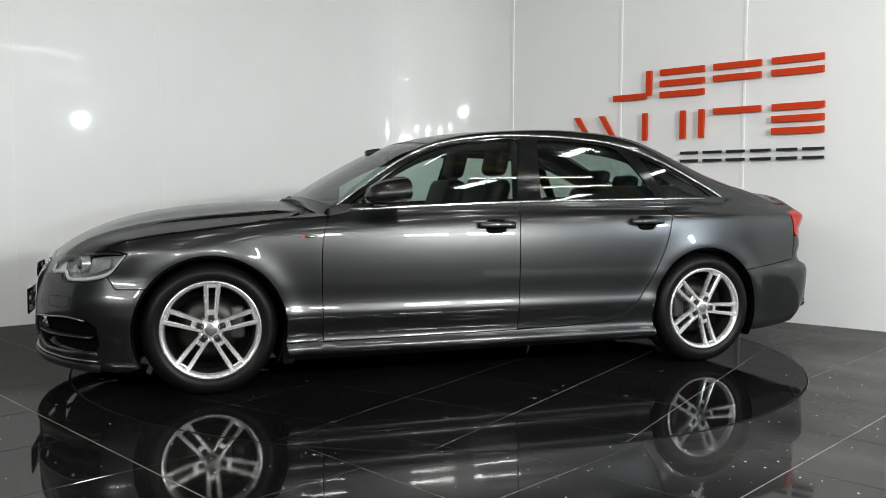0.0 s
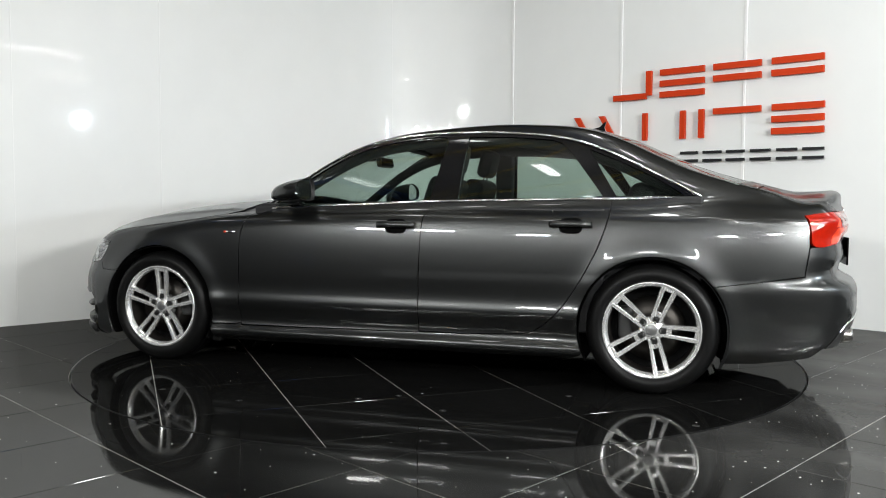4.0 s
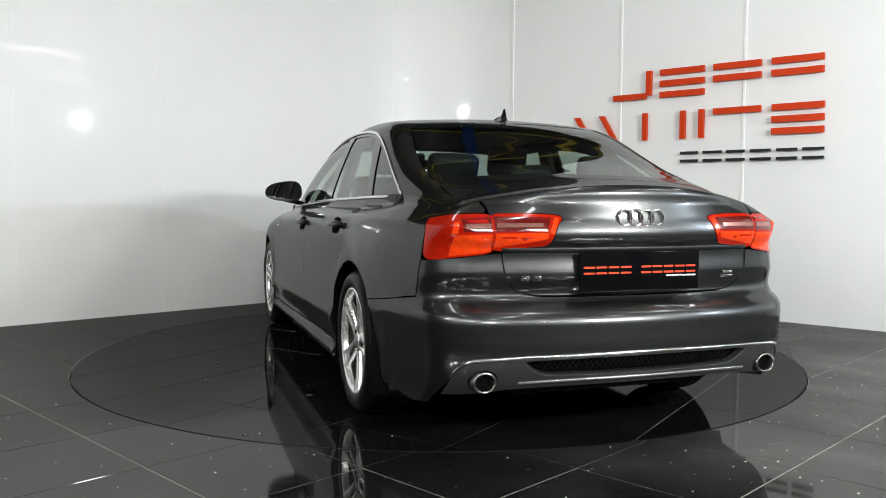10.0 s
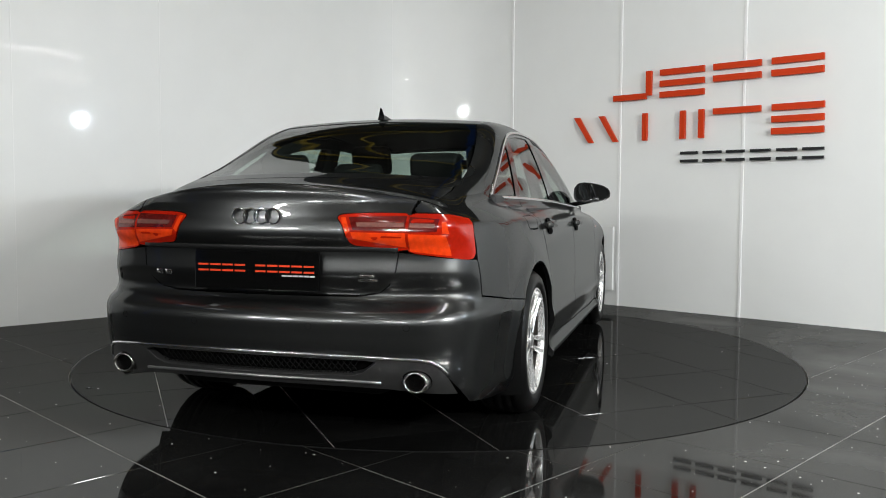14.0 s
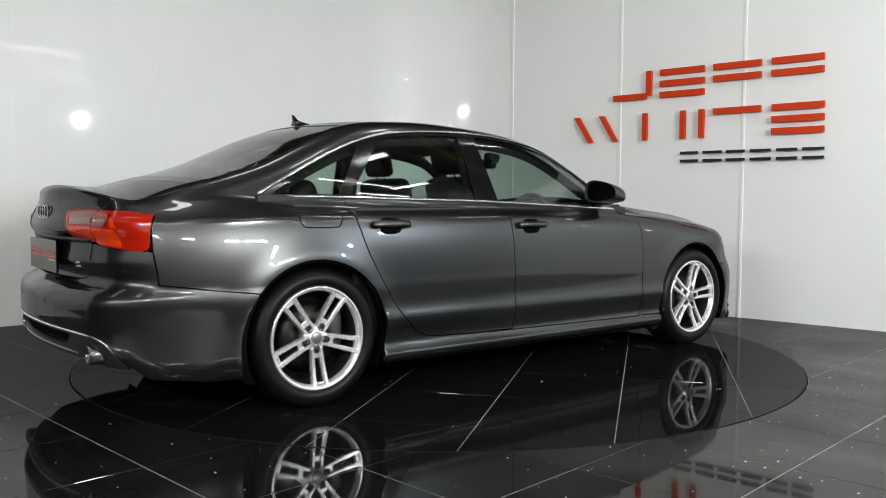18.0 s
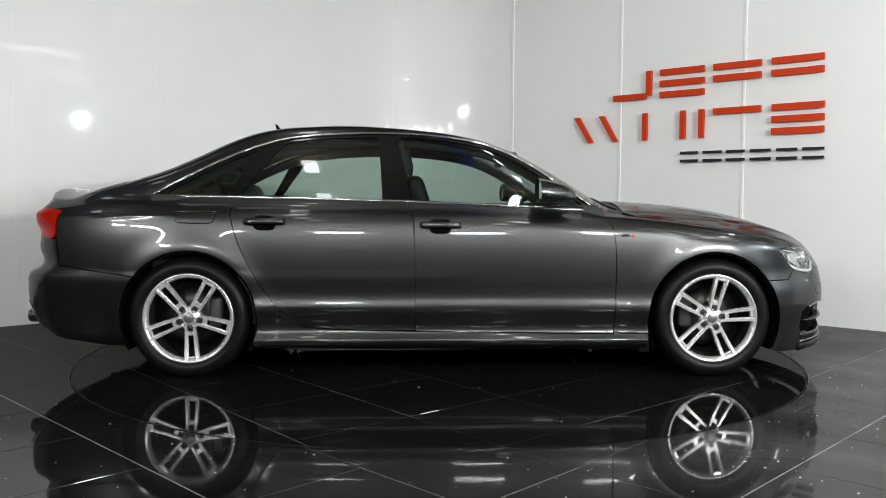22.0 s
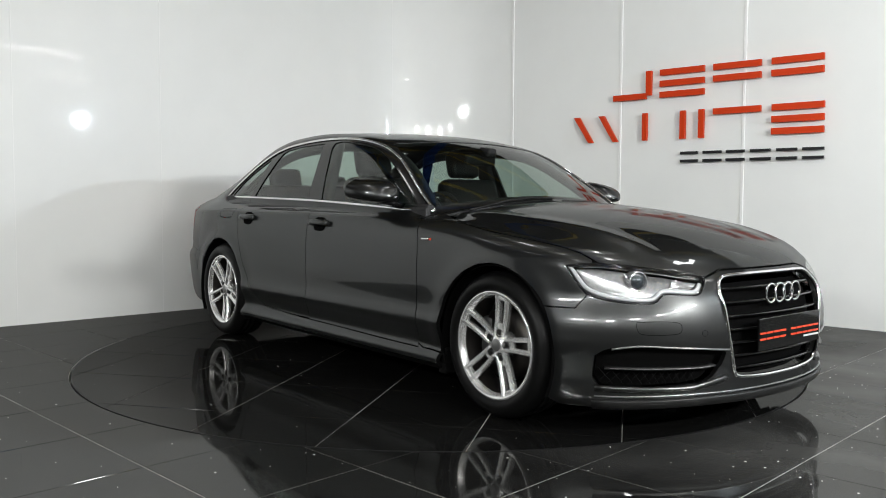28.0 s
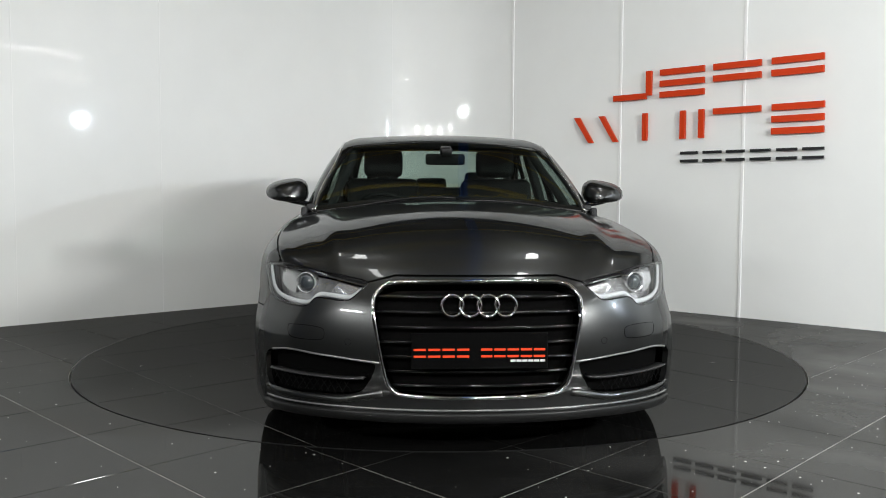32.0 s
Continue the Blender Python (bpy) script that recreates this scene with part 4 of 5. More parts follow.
def order_outer(full):
    cut = endv([(-2.35, TL_SPLIT, 0.800), (-2.34, TL_SPLIT, 0.933)], REAR)
    return ordered(np.vstack([np.array([p for p in full if p[1] > TL_SPLIT + 0.004]), cut]), REAR)


def door_handle(door, x, z, s):
    """Painted pull bar over a black patch that stands for the recess's shade."""
    c = side([(x, z)], s)[0]
    n = grad(np.array([c]))[0]
    path, nor = [], []
    for k in range(15):
        u = -0.108 + 0.216 * k / 14
        p = side([(x + u, z + 0.004)], s)[0]
        q = abs(u) / 0.108
        path.append(p + n * (0.030 - 0.018 * q ** 4))
        nor.append(n)
    sh = oval(0.0175, 0.010, 10)
    vs, fs = sweep(path, nor, sh)
    o = mesh_ob("handle", vs, fs, M_PAINT, door)
    # ends
    for u in (-0.09, 0.09):
        p = side([(x + u, z + 0.004)], s)[0]
        b = box_bm(0.034, 0.022, 0.026, tuple(p + n * 0.008), 0.006)
        part("handle_foot", b, M_PAINT, o, smooth=True)
    # black sheet raised off the door, in place of the cup's shade
    cup = smooth_line([(x - 0.062, z), (x - 0.05, z + 0.032), (x, z + 0.038), (x + 0.05, z + 0.032), (x + 0.062, z), (x + 0.05, z - 0.034), (x, z - 0.042), (x - 0.05, z - 0.034), (x - 0.062, z)], 3)[:-1]
    panel("handle_shade_patch", Roll, side(cup, s), M_EDGE, door, step=0.015, gap=0, push=0.006, flange=0.007, label="raised black patch in place of the shaded recess behind the handle")


def side_windows(car, win_loop, s):
    """Three panes in a black frame."""
    sg = s
    g_f = smooth_line([(-0.235, 0.985), (-0.262, 1.10), (-0.285, 1.22), (-0.30, 1.345), (-0.093, 1.337), (0.100, 1.308), (0.250, 1.264), (0.400, 1.190), (0.560, 1.087), (0.70, 0.990), (0.735, 0.958)], 3)
    g_f = np.vstack([g_f, belt_between(0.735, -0.235)[1:-1] + [0, 0.010]])
    g_r = np.vstack([smooth_line([(-1.190, 1.012), (-1.11, 1.12), (-1.02, 1.235), (-0.96, 1.300)], 3), smooth_line([(-0.90, 1.322), (-0.694, 1.341), (-0.43, 1.348)], 3), [(-0.415, 1.20), (-0.400, 0.993)], belt_between(-0.405, -1.19)[1:-1] + [0, 0.010]])
    g_q = np.vstack([smooth_line([(-1.60, 1.022), (-1.50, 1.085), (-1.38, 1.148), (-1.25, 1.208), (-1.105, 1.268)], 3), [(-1.16, 1.18), (-1.262, 1.014)], belt_between(-1.262, -1.60)[1:-1] + [0, 0.010]])
    fix = lambda P: P if s > 0 else P[::-1]
    loops = [fix(side(g, s)) for g in (g_f, g_r, g_q)]
    wl = win_loop if s > 0 else flip(win_loop)
    panel("window_frame", Roll, wl, M_GLOSSBLACK, car, loops, step=0.03, gap=0.001, push=-0.004, flange=0.012, label="gloss black pillars and window frames")
    for g, nm in zip(loops, ("front_window", "rear_side_window", "quarter_window")):
        panel(nm, Roll, g, M_GLASS, car, step=0.04, gap=0.0, push=-0.009, flange=0.0, label="tinted side window glass")


def on_front(y, z, off=0.0):
    """A place on the nose, met along x, and moved out by off."""
    return cast(np.array([[1.5, y, z]]), np.array([[1.0, 0, 0]]), 1.2)[0] + np.array([off, 0, 0])


def on_rear(y, z, off=0.0):
    return cast(np.array([[-1.6, y, z]]), np.array([[-1.0, 0, 0]]), 1.2)[0] - np.array([off, 0, 0])


def torus(R, r, n=36, k=8, thick=1.0):
    """A ring in the y-z plane."""
    vs, fs = [], []
    for i in range(n):
        a = 2 * math.pi * i / n
        for j in range(k):
            b = 2 * math.pi * j / k
            q = R + r * math.cos(b)
            vs.append((r * thick * math.sin(b), q * math.cos(a), q * math.sin(a)))
    for i in range(n):
        for j in range(k):
            i2, j2 = (i + 1) % n, (j + 1) % k
            fs.append((i * k + j, i2 * k + j, i2 * k + j2, i * k + j2))
    return vs, fs


def badge(car, x, z, R, pitch, thick):
    b = None
    for i in range(4):
        y = (i - 1.5) * pitch
        p = on_front(y, z) if x > 0 else on_rear(y, z)
        vs, fs = torus(R, thick, 40, 8)
        sx = p[0] + (0.012 if x > 0 else -0.006)
        vs = [(v[0] + sx, v[1] + y, v[2] + z) for v in vs]
        o = mesh_ob("badge" if b is None else "badge_ring", vs, fs, M_POLISH, car if b is None else b)
        b = b or o
    b["label"] = "chrome badge of four linked rings"


def plate(car, x, z, w, h, sg, bars):
    p = part("plate", box_bm(0.010, w, h, (0, 0, 0), 0.003), M_PLATE, car, "black dealer plate with red and grey bars", m=pose(x, 0, z))
    for y0, y1, z0, z1, m in bars:
        part("plate_bar", box_bm(0.002, abs(y1 - y0), z1 - z0, (0.0058 * sg, (y0 + y1) / 2, (z0 + z1) / 2 - z)), m, p)


def split_bar(y0, y1, z0, z1, n, m):
    """A row of n short blocks."""
    g = (y1 - y0) / n
    h = (z1 - z0) * 0.24
    rows = ((z0, z0 + h), (z1 - h, z1)) if z1 - z0 > 0.02 else ((z0 + 0.003, z1 - 0.003),)
    return [(y0 + g * (i + 0.08), y0 + g * (i + 0.92), a, b, m) for i in range(n) for a, b in rows]


def tail_lamp(car, outer, inner, s):
    """Red lens with darker upper band and pale strip, on wing and on lid."""
    for loop, where in ((outer, "rear wing"), (inner, "boot lid")):
        o = panel("tail_lamp", REAR, loop, M_REDLENS, car, step=0.016, gap=0.0002, push=0.002, flange=0.02, label="red tail lamp on the " + where)
        q = REAR.to2(loop)
        z0, z1 = loop[:, 2].min(), loop[:, 2].max()
        ya, yb = np.abs(loop[:, 1]).min(), np.abs(loop[:, 1]).max()
        zc = (z0 + z1) / 2
        quad = lambda P: np.array([on_rear(s * y, z) for y, z in P])
        if where == "rear wing":
            a, b = ya + 0.006, ya + 0.112
            box = [(a, z1 - 0.014), (b, z1 - 0.022), (b - 0.006, z1 - 0.066), (a, z1 - 0.067)]
            strip_ = [(a + 0.004, z1 - 0.036), (b - 0.012, z1 - 0.038), (b - 0.014, z1 - 0.053), (a + 0.004, z1 - 0.052)]
            bright = [(a, z1 - 0.075), (b + 0.022, z1 - 0.078), (b + 0.036, z0 + 0.016), (a, z0 + 0.034)]
            side_ = [(b + 0.010, z1 - 0.030), (b + 0.026, z1 - 0.034), (b + 0.034, z1 - 0.074), (b + 0.012, z1 - 0.072)]
        else:
            a, b = ya + 0.042, yb - 0.006
            box = [(a, z1 - 0.016), (b, z1 - 0.012), (b, z1 - 0.066), (a + 0.020, z1 - 0.064)]
            strip_ = [(a + 0.030, z1 - 0.036), (b - 0.006, z1 - 0.036), (b - 0.006, z1 - 0.052), (a + 0.036, z1 - 0.051)]
            bright = [(a + 0.012, z1 - 0.071), (b, z1 - 0.074), (b, z0 + 0.014), (a + 0.020, z1 - 0.094)]
            side_ = [(ya + 0.012, z1 - 0.016), (ya + 0.030, z1 - 0.016), (ya + 0.052, z1 - 0.070), (ya + 0.036, z1 - 0.080)]
        for nm, P, m in (("signal_panel", bright, M_ORANGE), ("side_light", side_, M_ORANGE), ("dark_chamber", box, M_REDDARK), ("clear_band", strip_, M_CLEARRED)):
            P = [(np.array(P[k]) * (1 - f) + np.array(P[(k + 1) % 4]) * f) for k in range(4) for f in (0, 0.25, 0.5, 0.75)]
            panel(nm, REAR, ordered(quad(P), REAR), m, o, step=0.02, gap=0, push=0.0048 if nm == "clear_band" else 0.0032, flange=0.003)


def mesh_grid(name, parent, y0, y1, zf, zg, back, fn, material, nx, nz):
    """Dark lattice of crossing bars in an opening."""
    vs, fs = [], []
    for i in range(nx + 1):
        y = y0 + (y1 - y0) * i / nx
        for sgn in (1, -1):
            ya, yb = y - sgn * 0.022, y + sgn * 0.022
            a, b = fn(ya, zf(ya)), fn(yb, zg(yb))
            v, f = sweep([a + back, (a + b) / 2 + back, b + back], [np.array([1, 0, 0.0])] * 3, oval(0.002, 0.002, 4))
            k = len(vs)
            vs += v
            fs += [tuple(k + q for q in w) for w in f]
    return tagged(mesh_ob(name, vs, fs, material, parent), kind="stuff")


def build_front(car, grille, fog_s, hl_s):
    both = (1, -1)
    m2 = lambda P, s: P if s > 0 else flip(P)
    # grille: frame, backing, slats, badge, plate
    g = smooth_line(np.vstack([grille, grille[:1]]), 3)[:-1]
    fr = strip("grille_frame", g, 0.0082, 0.009, M_POLISH, car, 0.003, closed=True)
    fr["label"] = "chrome single-frame grille surround"
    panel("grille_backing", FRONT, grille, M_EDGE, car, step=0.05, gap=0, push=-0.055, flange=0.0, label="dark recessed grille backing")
    half = curve([0.25, 0.262, 0.285, 0.33, 0.54, 0.60, 0.635, 0.678, 0.70], [0.10, 0.29, 0.325, 0.345, 0.392, 0.405, 0.404, 0.378, 0.33])
    for z in (0.295, 0.350, 0.405, 0.460, 0.515, 0.570, 0.625):
        w = float(half(z)) - 0.012
        path = [on_front(-w + 2 * w * k / 16, z, -0.016) for k in range(17)]
        vs, fs = sweep(path, [np.array([1, 0, 0.0])] * 17, [(-0.005, -0.02), (0.005, -0.02), (0.0065, 0.0), (0.002, 0.006), (-0.004, 0.006), (-0.0065, 0.0)])
        mesh_ob("grille_slat", vs, fs, M_SLAT, fr)
    badge(car, 1, 0.598, 0.040, 0.0665, 0.0052)
    bars = split_bar(-0.249, -0.036, 0.412, 0.445, 4, M_PLATERED) + split_bar(0.0, 0.246, 0.412, 0.445, 5, M_PLATERED) + split_bar(0.112, 0.244, 0.392, 0.406, 6, M_PLATEGREY)
    plate(car, 2.368, 0.436, 0.508, 0.136, 1, bars)
    # corner intakes
    for s in both:
        loop = m2(fog_s, s)
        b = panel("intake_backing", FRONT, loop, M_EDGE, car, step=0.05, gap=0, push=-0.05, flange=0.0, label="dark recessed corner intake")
        zt = curve([0.36, 0.40, 0.595, 0.765, 0.81, 0.9], [0.380, 0.383, 0.398, 0.400, 0.388, 0.37])
        zb = curve([0.36, 0.415, 0.46, 0.615, 0.82, 0.9], [0.31, 0.305, 0.257, 0.242, 0.240, 0.24])
        fn = lambda y, z, s=s: on_front(s * abs(y), z)
        mesh_grid("honeycomb", b, 0.50, 0.79, lambda y: 0.312, lambda y: float(zb(abs(y))) + 0.004, np.array([-0.036, 0, 0]), fn, M_LINER, 10, 1)
        up = np.array([on_front(s * y, float(zt(y)) + 0.001) for y in np.linspace(0.372, 0.80, 18)])
        strip("upper_blade", up, 0.0040, 0.004, M_SILVER, car, 0.002)
        mid = [on_front(s * y, z, -0.004) for y, z in zip(np.linspace(0.43, 0.81, 14), [0.318, 0.314, 0.312, 0.311, 0.311, 0.311, 0.311, 0.311, 0.311, 0.311, 0.311, 0.311, 0.311, 0.311])]
        vs, fs = sweep(mid, [np.array([1, 0, 0.0])] * 14, [(-0.004, -0.03), (0.004, -0.03), (0.007, 0.002), (0.001, 0.009), (-0.003, 0.006)])
        mesh_ob("middle_blade", vs, fs, M_DIFFUSER, car)
        lo = np.array([on_front(s * y, z) for y, z in zip(np.linspace(0.36, 0.83, 18), np.concatenate([np.linspace(0.262, 0.232, 6), np.linspace(0.227, 0.226, 6), np.linspace(0.226, 0.228, 6)]))])
        strip("lower_blade", lo, 0.014, 0.007, M_PAINT, car, 0.002)
        # washer cap outline
        cap = endv([(2.10, 0.715, 0.502), (2.15, 0.64, 0.506), (2.19, 0.575, 0.500), (2.20, 0.565, 0.478), (2.19, 0.575, 0.457), (2.15, 0.64, 0.452), (2.11, 0.70, 0.456), (2.10, 0.715, 0.48)], FRONT)
        strip("washer_cap_seam", m2(smooth_line(np.vstack([cap, cap[:1]]), 4)[:-1], s), 0.0011, 0.0006, M_EDGE, car, 0.0004, closed=True)
    lip = np.array([on_front(y, 0.176 - 0.016 * max(0, (abs(y) - 0.4) / 0.44) ** 1.6) for y in np.linspace(-0.83, 0.83, 41)])
    strip("front_lip", lip, 0.024, 0.012, M_TRIM, car, 0.004)
    lip2 = np.array([on_front(y, 0.204 - 0.010 * max(0, (abs(y) - 0.4) / 0.44) ** 1.6) for y in np.linspace(-0.83, 0.83, 41)])
    strip("lip_trim", lip2, 0.004, 0.005, M_SILVER, car, 0.003)
    # head lamps
    for s in both:
        loop = m2(hl_s, s)
        h = panel("headlamp", FRONT, loop, M_BOWL, car, step=0.02, gap=0.001, push=-0.055, flange=0.0, label="clear headlamp with projector and light guide")
        strip("housing_rim", loop, 0.0060, 0.02, M_GLOSSBLACK, h, -0.018, closed=True)
        low = hl_s[24:60]
        strip("light_guide", m2(endv(low + [0, 0, 0.019], FRONT), s), 0.0095, 0.006, M_GUIDE, h, -0.020)
        up = endv([(2.03, 0.715, 0.708), (2.0, 0.745, 0.708), (1.93, 0.79, 0.703), (1.93, 0.79, 0.655), (2.0, 0.745, 0.625), (2.03, 0.72, 0.622)], FRONT)
        panel("outer_reflector", FRONT, m2(ordered(up, FRONT), s), M_LAMPDARK, h, step=0.02, gap=0, push=-0.038, flange=0.012)
        refl = endv([(2.19, 0.485, 0.640), (2.215, 0.445, 0.668), (2.16, 0.54, 0.684), (2.14, 0.56, 0.640)], FRONT)
        panel("inner_reflector", FRONT, m2(ordered(refl, FRONT), s), M_REFLECT, h, step=0.02, gap=0, push=-0.034, flange=0.016)
        shelf = endv([(2.20, 0.47, 0.625), (2.16, 0.53, 0.622), (2.11, 0.60, 0.606), (2.06, 0.67, 0.598), (2.06, 0.67, 0.612), (2.11, 0.60, 0.622), (2.16, 0.53, 0.634), (2.20, 0.47, 0.636)], FRONT)
        panel("lower_shelf", FRONT, m2(ordered(shelf, FRONT), s), M_LAMPDARK, h, step=0.02, gap=0, push=-0.036, flange=0.008)
        r = 0.040
        p = endv([(2.075, 0.650, 0.660)], FRONT)[0]
        rot = Vector((0.93, 0.36, 0.02)).to_track_quat("Z", "Y").to_matrix().to_4x4()
        put = Matrix.Translation((p[0] - 0.040, s * p[1] * 0.985, p[2])) @ (rot if s > 0 else Matrix.Diagonal((1, -1, 1, 1)) @ rot)
        vs, fs = lathe([(r * 0.84, -0.012), (r * 0.90, 0.010), (r, 0.015), (r * 1.06, 0.010), (r * 1.1, -0.03)], 28, "Z")
        mesh_ob("projector", vs, fs, M_REFLECT, h).matrix_basis = put
        vs, fs = lathe([(r * 0.86 * math.cos(t), r * 0.6 * math.sin(t)) for t in np.linspace(0, math.pi / 2 - 0.02, 8)], 24, "Z")
        mesh_ob("projector_eye", vs, fs, M_EYE, h).matrix_basis = put.copy()
        panel("lens", FRONT, loop, M_LENS, h, step=0.02, gap=0.002, push=0.001, flange=0.0, label="clear lens").visible_shadow = False
        # small wing badge
        p = side([(0.925, 0.797), (0.945, 0.797), (0.965, 0.797), (0.985, 0.797)], s)
        strip("wing_badge", p, 0.006, 0.003, M_POLISH, car, 0.002)
        p = side([(0.988, 0.797), (1.0, 0.797)], s)
        strip("wing_badge", p, 0.006, 0.003, M_PLATERED, car, 0.002)


def build_rear(car):
    """Diffuser, exhausts, plate, badges."""
    both = (1, -1)
    top = endv(DIFF_TOP, REAR)
    low = endv([(-2.46, 0.0, 0.300), (-2.45, 0.2, 0.298), (-2.43, 0.40, 0.294), (-2.38, 0.52, 0.286), (-2.35, 0.62, 0.272), (-2.30, 0.72, 0.262), (-2.28, 0.755, 0.26)], REAR)
    loop = np.vstack([top, flip(top)[1:], flip(low), low[1:]])
    sl = endv([(-2.507, 0.0, 0.407), (-2.49, 0.2, 0.406), (-2.46, 0.45, 0.401), (-2.455, 0.488, 0.395), (-2.455, 0.44, 0.358), (-2.455, 0.40, 0.345), (-2.48, 0.2, 0.342), (-2.489, 0.0, 0.342)], REAR)
    slot = np.vstack([sl, flip(sl)[1:-1]])
    bores = []
    for s in both:
        bores.append(np.array([on_rear(s * 0.628 + 0.052 * math.cos(2 * math.pi * k / 24), 0.322 + 0.044 * math.sin(2 * math.pi * k / 24)) for k in range(24)]))
    d = panel("diffuser", REAR, loop, M_DIFFUSER, car, [slot, *bores], step=0.02, gap=0.0015, flange=0.03, label="satin grey rear diffuser insert")
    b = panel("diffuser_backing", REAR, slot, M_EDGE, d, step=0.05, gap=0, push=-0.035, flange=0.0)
    fn = lambda y, z: on_rear(y, z)
    mesh_grid("honeycomb", b, -0.40, 0.40, lambda y: 0.402, lambda y: 0.345, np.array([0.02, 0, 0]), fn, M_LINER, 34, 1)
    ed = np.vstack([top[1:], flip(top[1:])[1:]])
    strip("diffuser_edge", smooth_line(ed, 2), 0.006, 0.006, M_CHROME, d, 0.003)
    bl = np.array([on_rear(y, 0.326 - 0.010 * (abs(y) / 0.5) ** 3) for y in np.linspace(-0.5, 0.5, 25)])
    strip("diffuser_blade", bl, 0.006, 0.005, M_SILVER, d, 0.003)
    sm = endv([(-2.40, y, z) for y, z in LID_LINE], REAR)
    for s in both:
        strip("lid_seam", sm if s > 0 else flip(sm), 0.0024, 0.0008, M_EDGE, car, 0.0006)
    for s in both:
        ex = [(0.030, 0.10), (0.036, -0.004), (0.040, -0.010), (0.046, -0.006), (0.049, 0.004), (0.049, 0.14)]
        vs, fs = lathe(ex, 36, "Z")
        c = on_rear(0.628, 0.326)
        vs = [(c[0] - 0.012 + v[2], s * 0.628 + v[0] * 1.02, 0.322 + v[1] * 0.86) for v in vs]
        e = mesh_ob("tailpipe", vs, fs, M_PIPE, car)
        e["label"] = "oval chrome tailpipe"
        vs, fs = lathe([(0.0005, 0), (0.035, 0)], 24, "Z")
        vs = [(c[0] + 0.004, s * 0.628 + v[0], 0.322 + v[1] * 0.86) for v in vs]
        mesh_ob("pipe_bore", vs, fs, M_EDGE, e)
    bars = split_bar(0.252, 0.040, 0.714, 0.743, 4, M_PLATERED) + split_bar(0.004, -0.248, 0.714, 0.743, 5, M_PLATERED) + split_bar(-0.11, -0.248, 0.697, 0.709, 6, M_PLATEGREY)
    plate(car, -2.448, 0.722, 0.528, 0.150, -1, [(min(a, b), max(a, b), c, e, m) for a, b, c, e, m in bars])
    badge(car, -1, 0.926, 0.0295, 0.0468, 0.0042)
    for ys, z, n in (((0.475, 0.445), 0.700, 1), ((0.430, 0.40), 0.700, 1), ((-0.405, -0.46), 0.706, 1), ((-0.40, -0.47), 0.690, 1)):
        p = np.array([on_rear(y, z) for y in np.linspace(ys[0], ys[1], 4)])
        strip("model_badge", p, 0.012 if abs(ys[0]) > 0.42 or z == 0.700 else 0.006, 0.003, M_POLISH, car, 0.003)
    # raised black bead drawn as the shade line under the lid's overhang
    st = np.array([on_rear(y, 0.806) for y in np.linspace(-0.545, 0.545, 31)])
    strip("lid_shade_line", st, 0.011, 0.004, M_TRIM, car, 0.001)
    # parking sensors
    for on, ys, z in ((on_rear, (-0.60, -0.24, 0.24, 0.60), 0.525), (on_front, (-0.49, 0.49), 0.455)):
        for y in ys:
            ring = np.array([on(y + 0.012 * math.cos(2 * math.pi * k / 16), z + 0.012 * math.sin(2 * math.pi * k / 16)) for k in range(16)])
            strip("parking_sensor", ring, 0.0006, 0.0005, M_EDGE, car, 0.0003, closed=True)
    # roof aerial
    bm = bmesh.new()
    pr = [(0.080, 0.0, 0.010), (0.05, 0.012, 0.018), (0.0, 0.022, 0.014), (-0.02, 0.030, 0.004), (-0.045, 0.056, 0.003), (-0.060, 0.062, 0.0025), (-0.052, 0.034, 0.004), (-0.048, 0.022, 0.015), (-0.058, 0.0, 0.018)]
    z0 = float(topv([(-1.06, 0.0)])[0][2]) - 0.004
    left = [bm.verts.new((-1.06 + x, w, z0 + z)) for x, z, w in pr]
    right = [bm.verts.new((-1.06 + x, -w, z0 + z)) for x, z, w in pr]
    bm.faces.new(left[::-1])
    bm.faces.new(right)
    for i in range(len(pr)):
        j = (i + 1) % len(pr)
        bm.faces.new((left[i], left[j], right[j], right[i]))
    bmesh.ops.recalc_face_normals(bm, faces=bm.faces)
    part("roof_aerial", bm, M_GLOSSBLACK, car, "black shark fin aerial on the roof")
    return []


# ---------------------------------------------------------------- wheels
def spoke_mesh():
    """One bar of a twin spoke; outward is +y, its pair axis runs along -x."""
    vs, fs = [], []
    rows = []
    for k in range(9):
        t = k / 8
        r = 0.050 + 0.186 * t
        off = 0.0215 + 0.0100 * t                 # from the pair's axis
        w = 0.0100 + 0.0035 * t
        y = -0.020 + 0.020 * t ** 1.3 - 0.004 * math.sin(math.pi * t)
        d = 0.030
        rows.append([(r, off - w, y - 0.007), (r, off - w * 0.45, y), (r, off + w * 0.65, y), (r, off + w, y - 0.012), (r, off + w * 0.8, y - d), (r, off - w * 0.8, y - d)])
    for row in rows:
        vs += [(-a, y, b) for a, b, y in row]
    k = 6
    for i in range(len(rows) - 1):
        for q in range(k):
            w = (q + 1) % k
            fs.append((i * k + q, (i + 1) * k + q, (i + 1) * k + w, i * k + w))
    fs.append(tuple(range(k)))
    fs.append(tuple(reversed(range(len(vs) - k, len(vs)))))
    return vs, fs


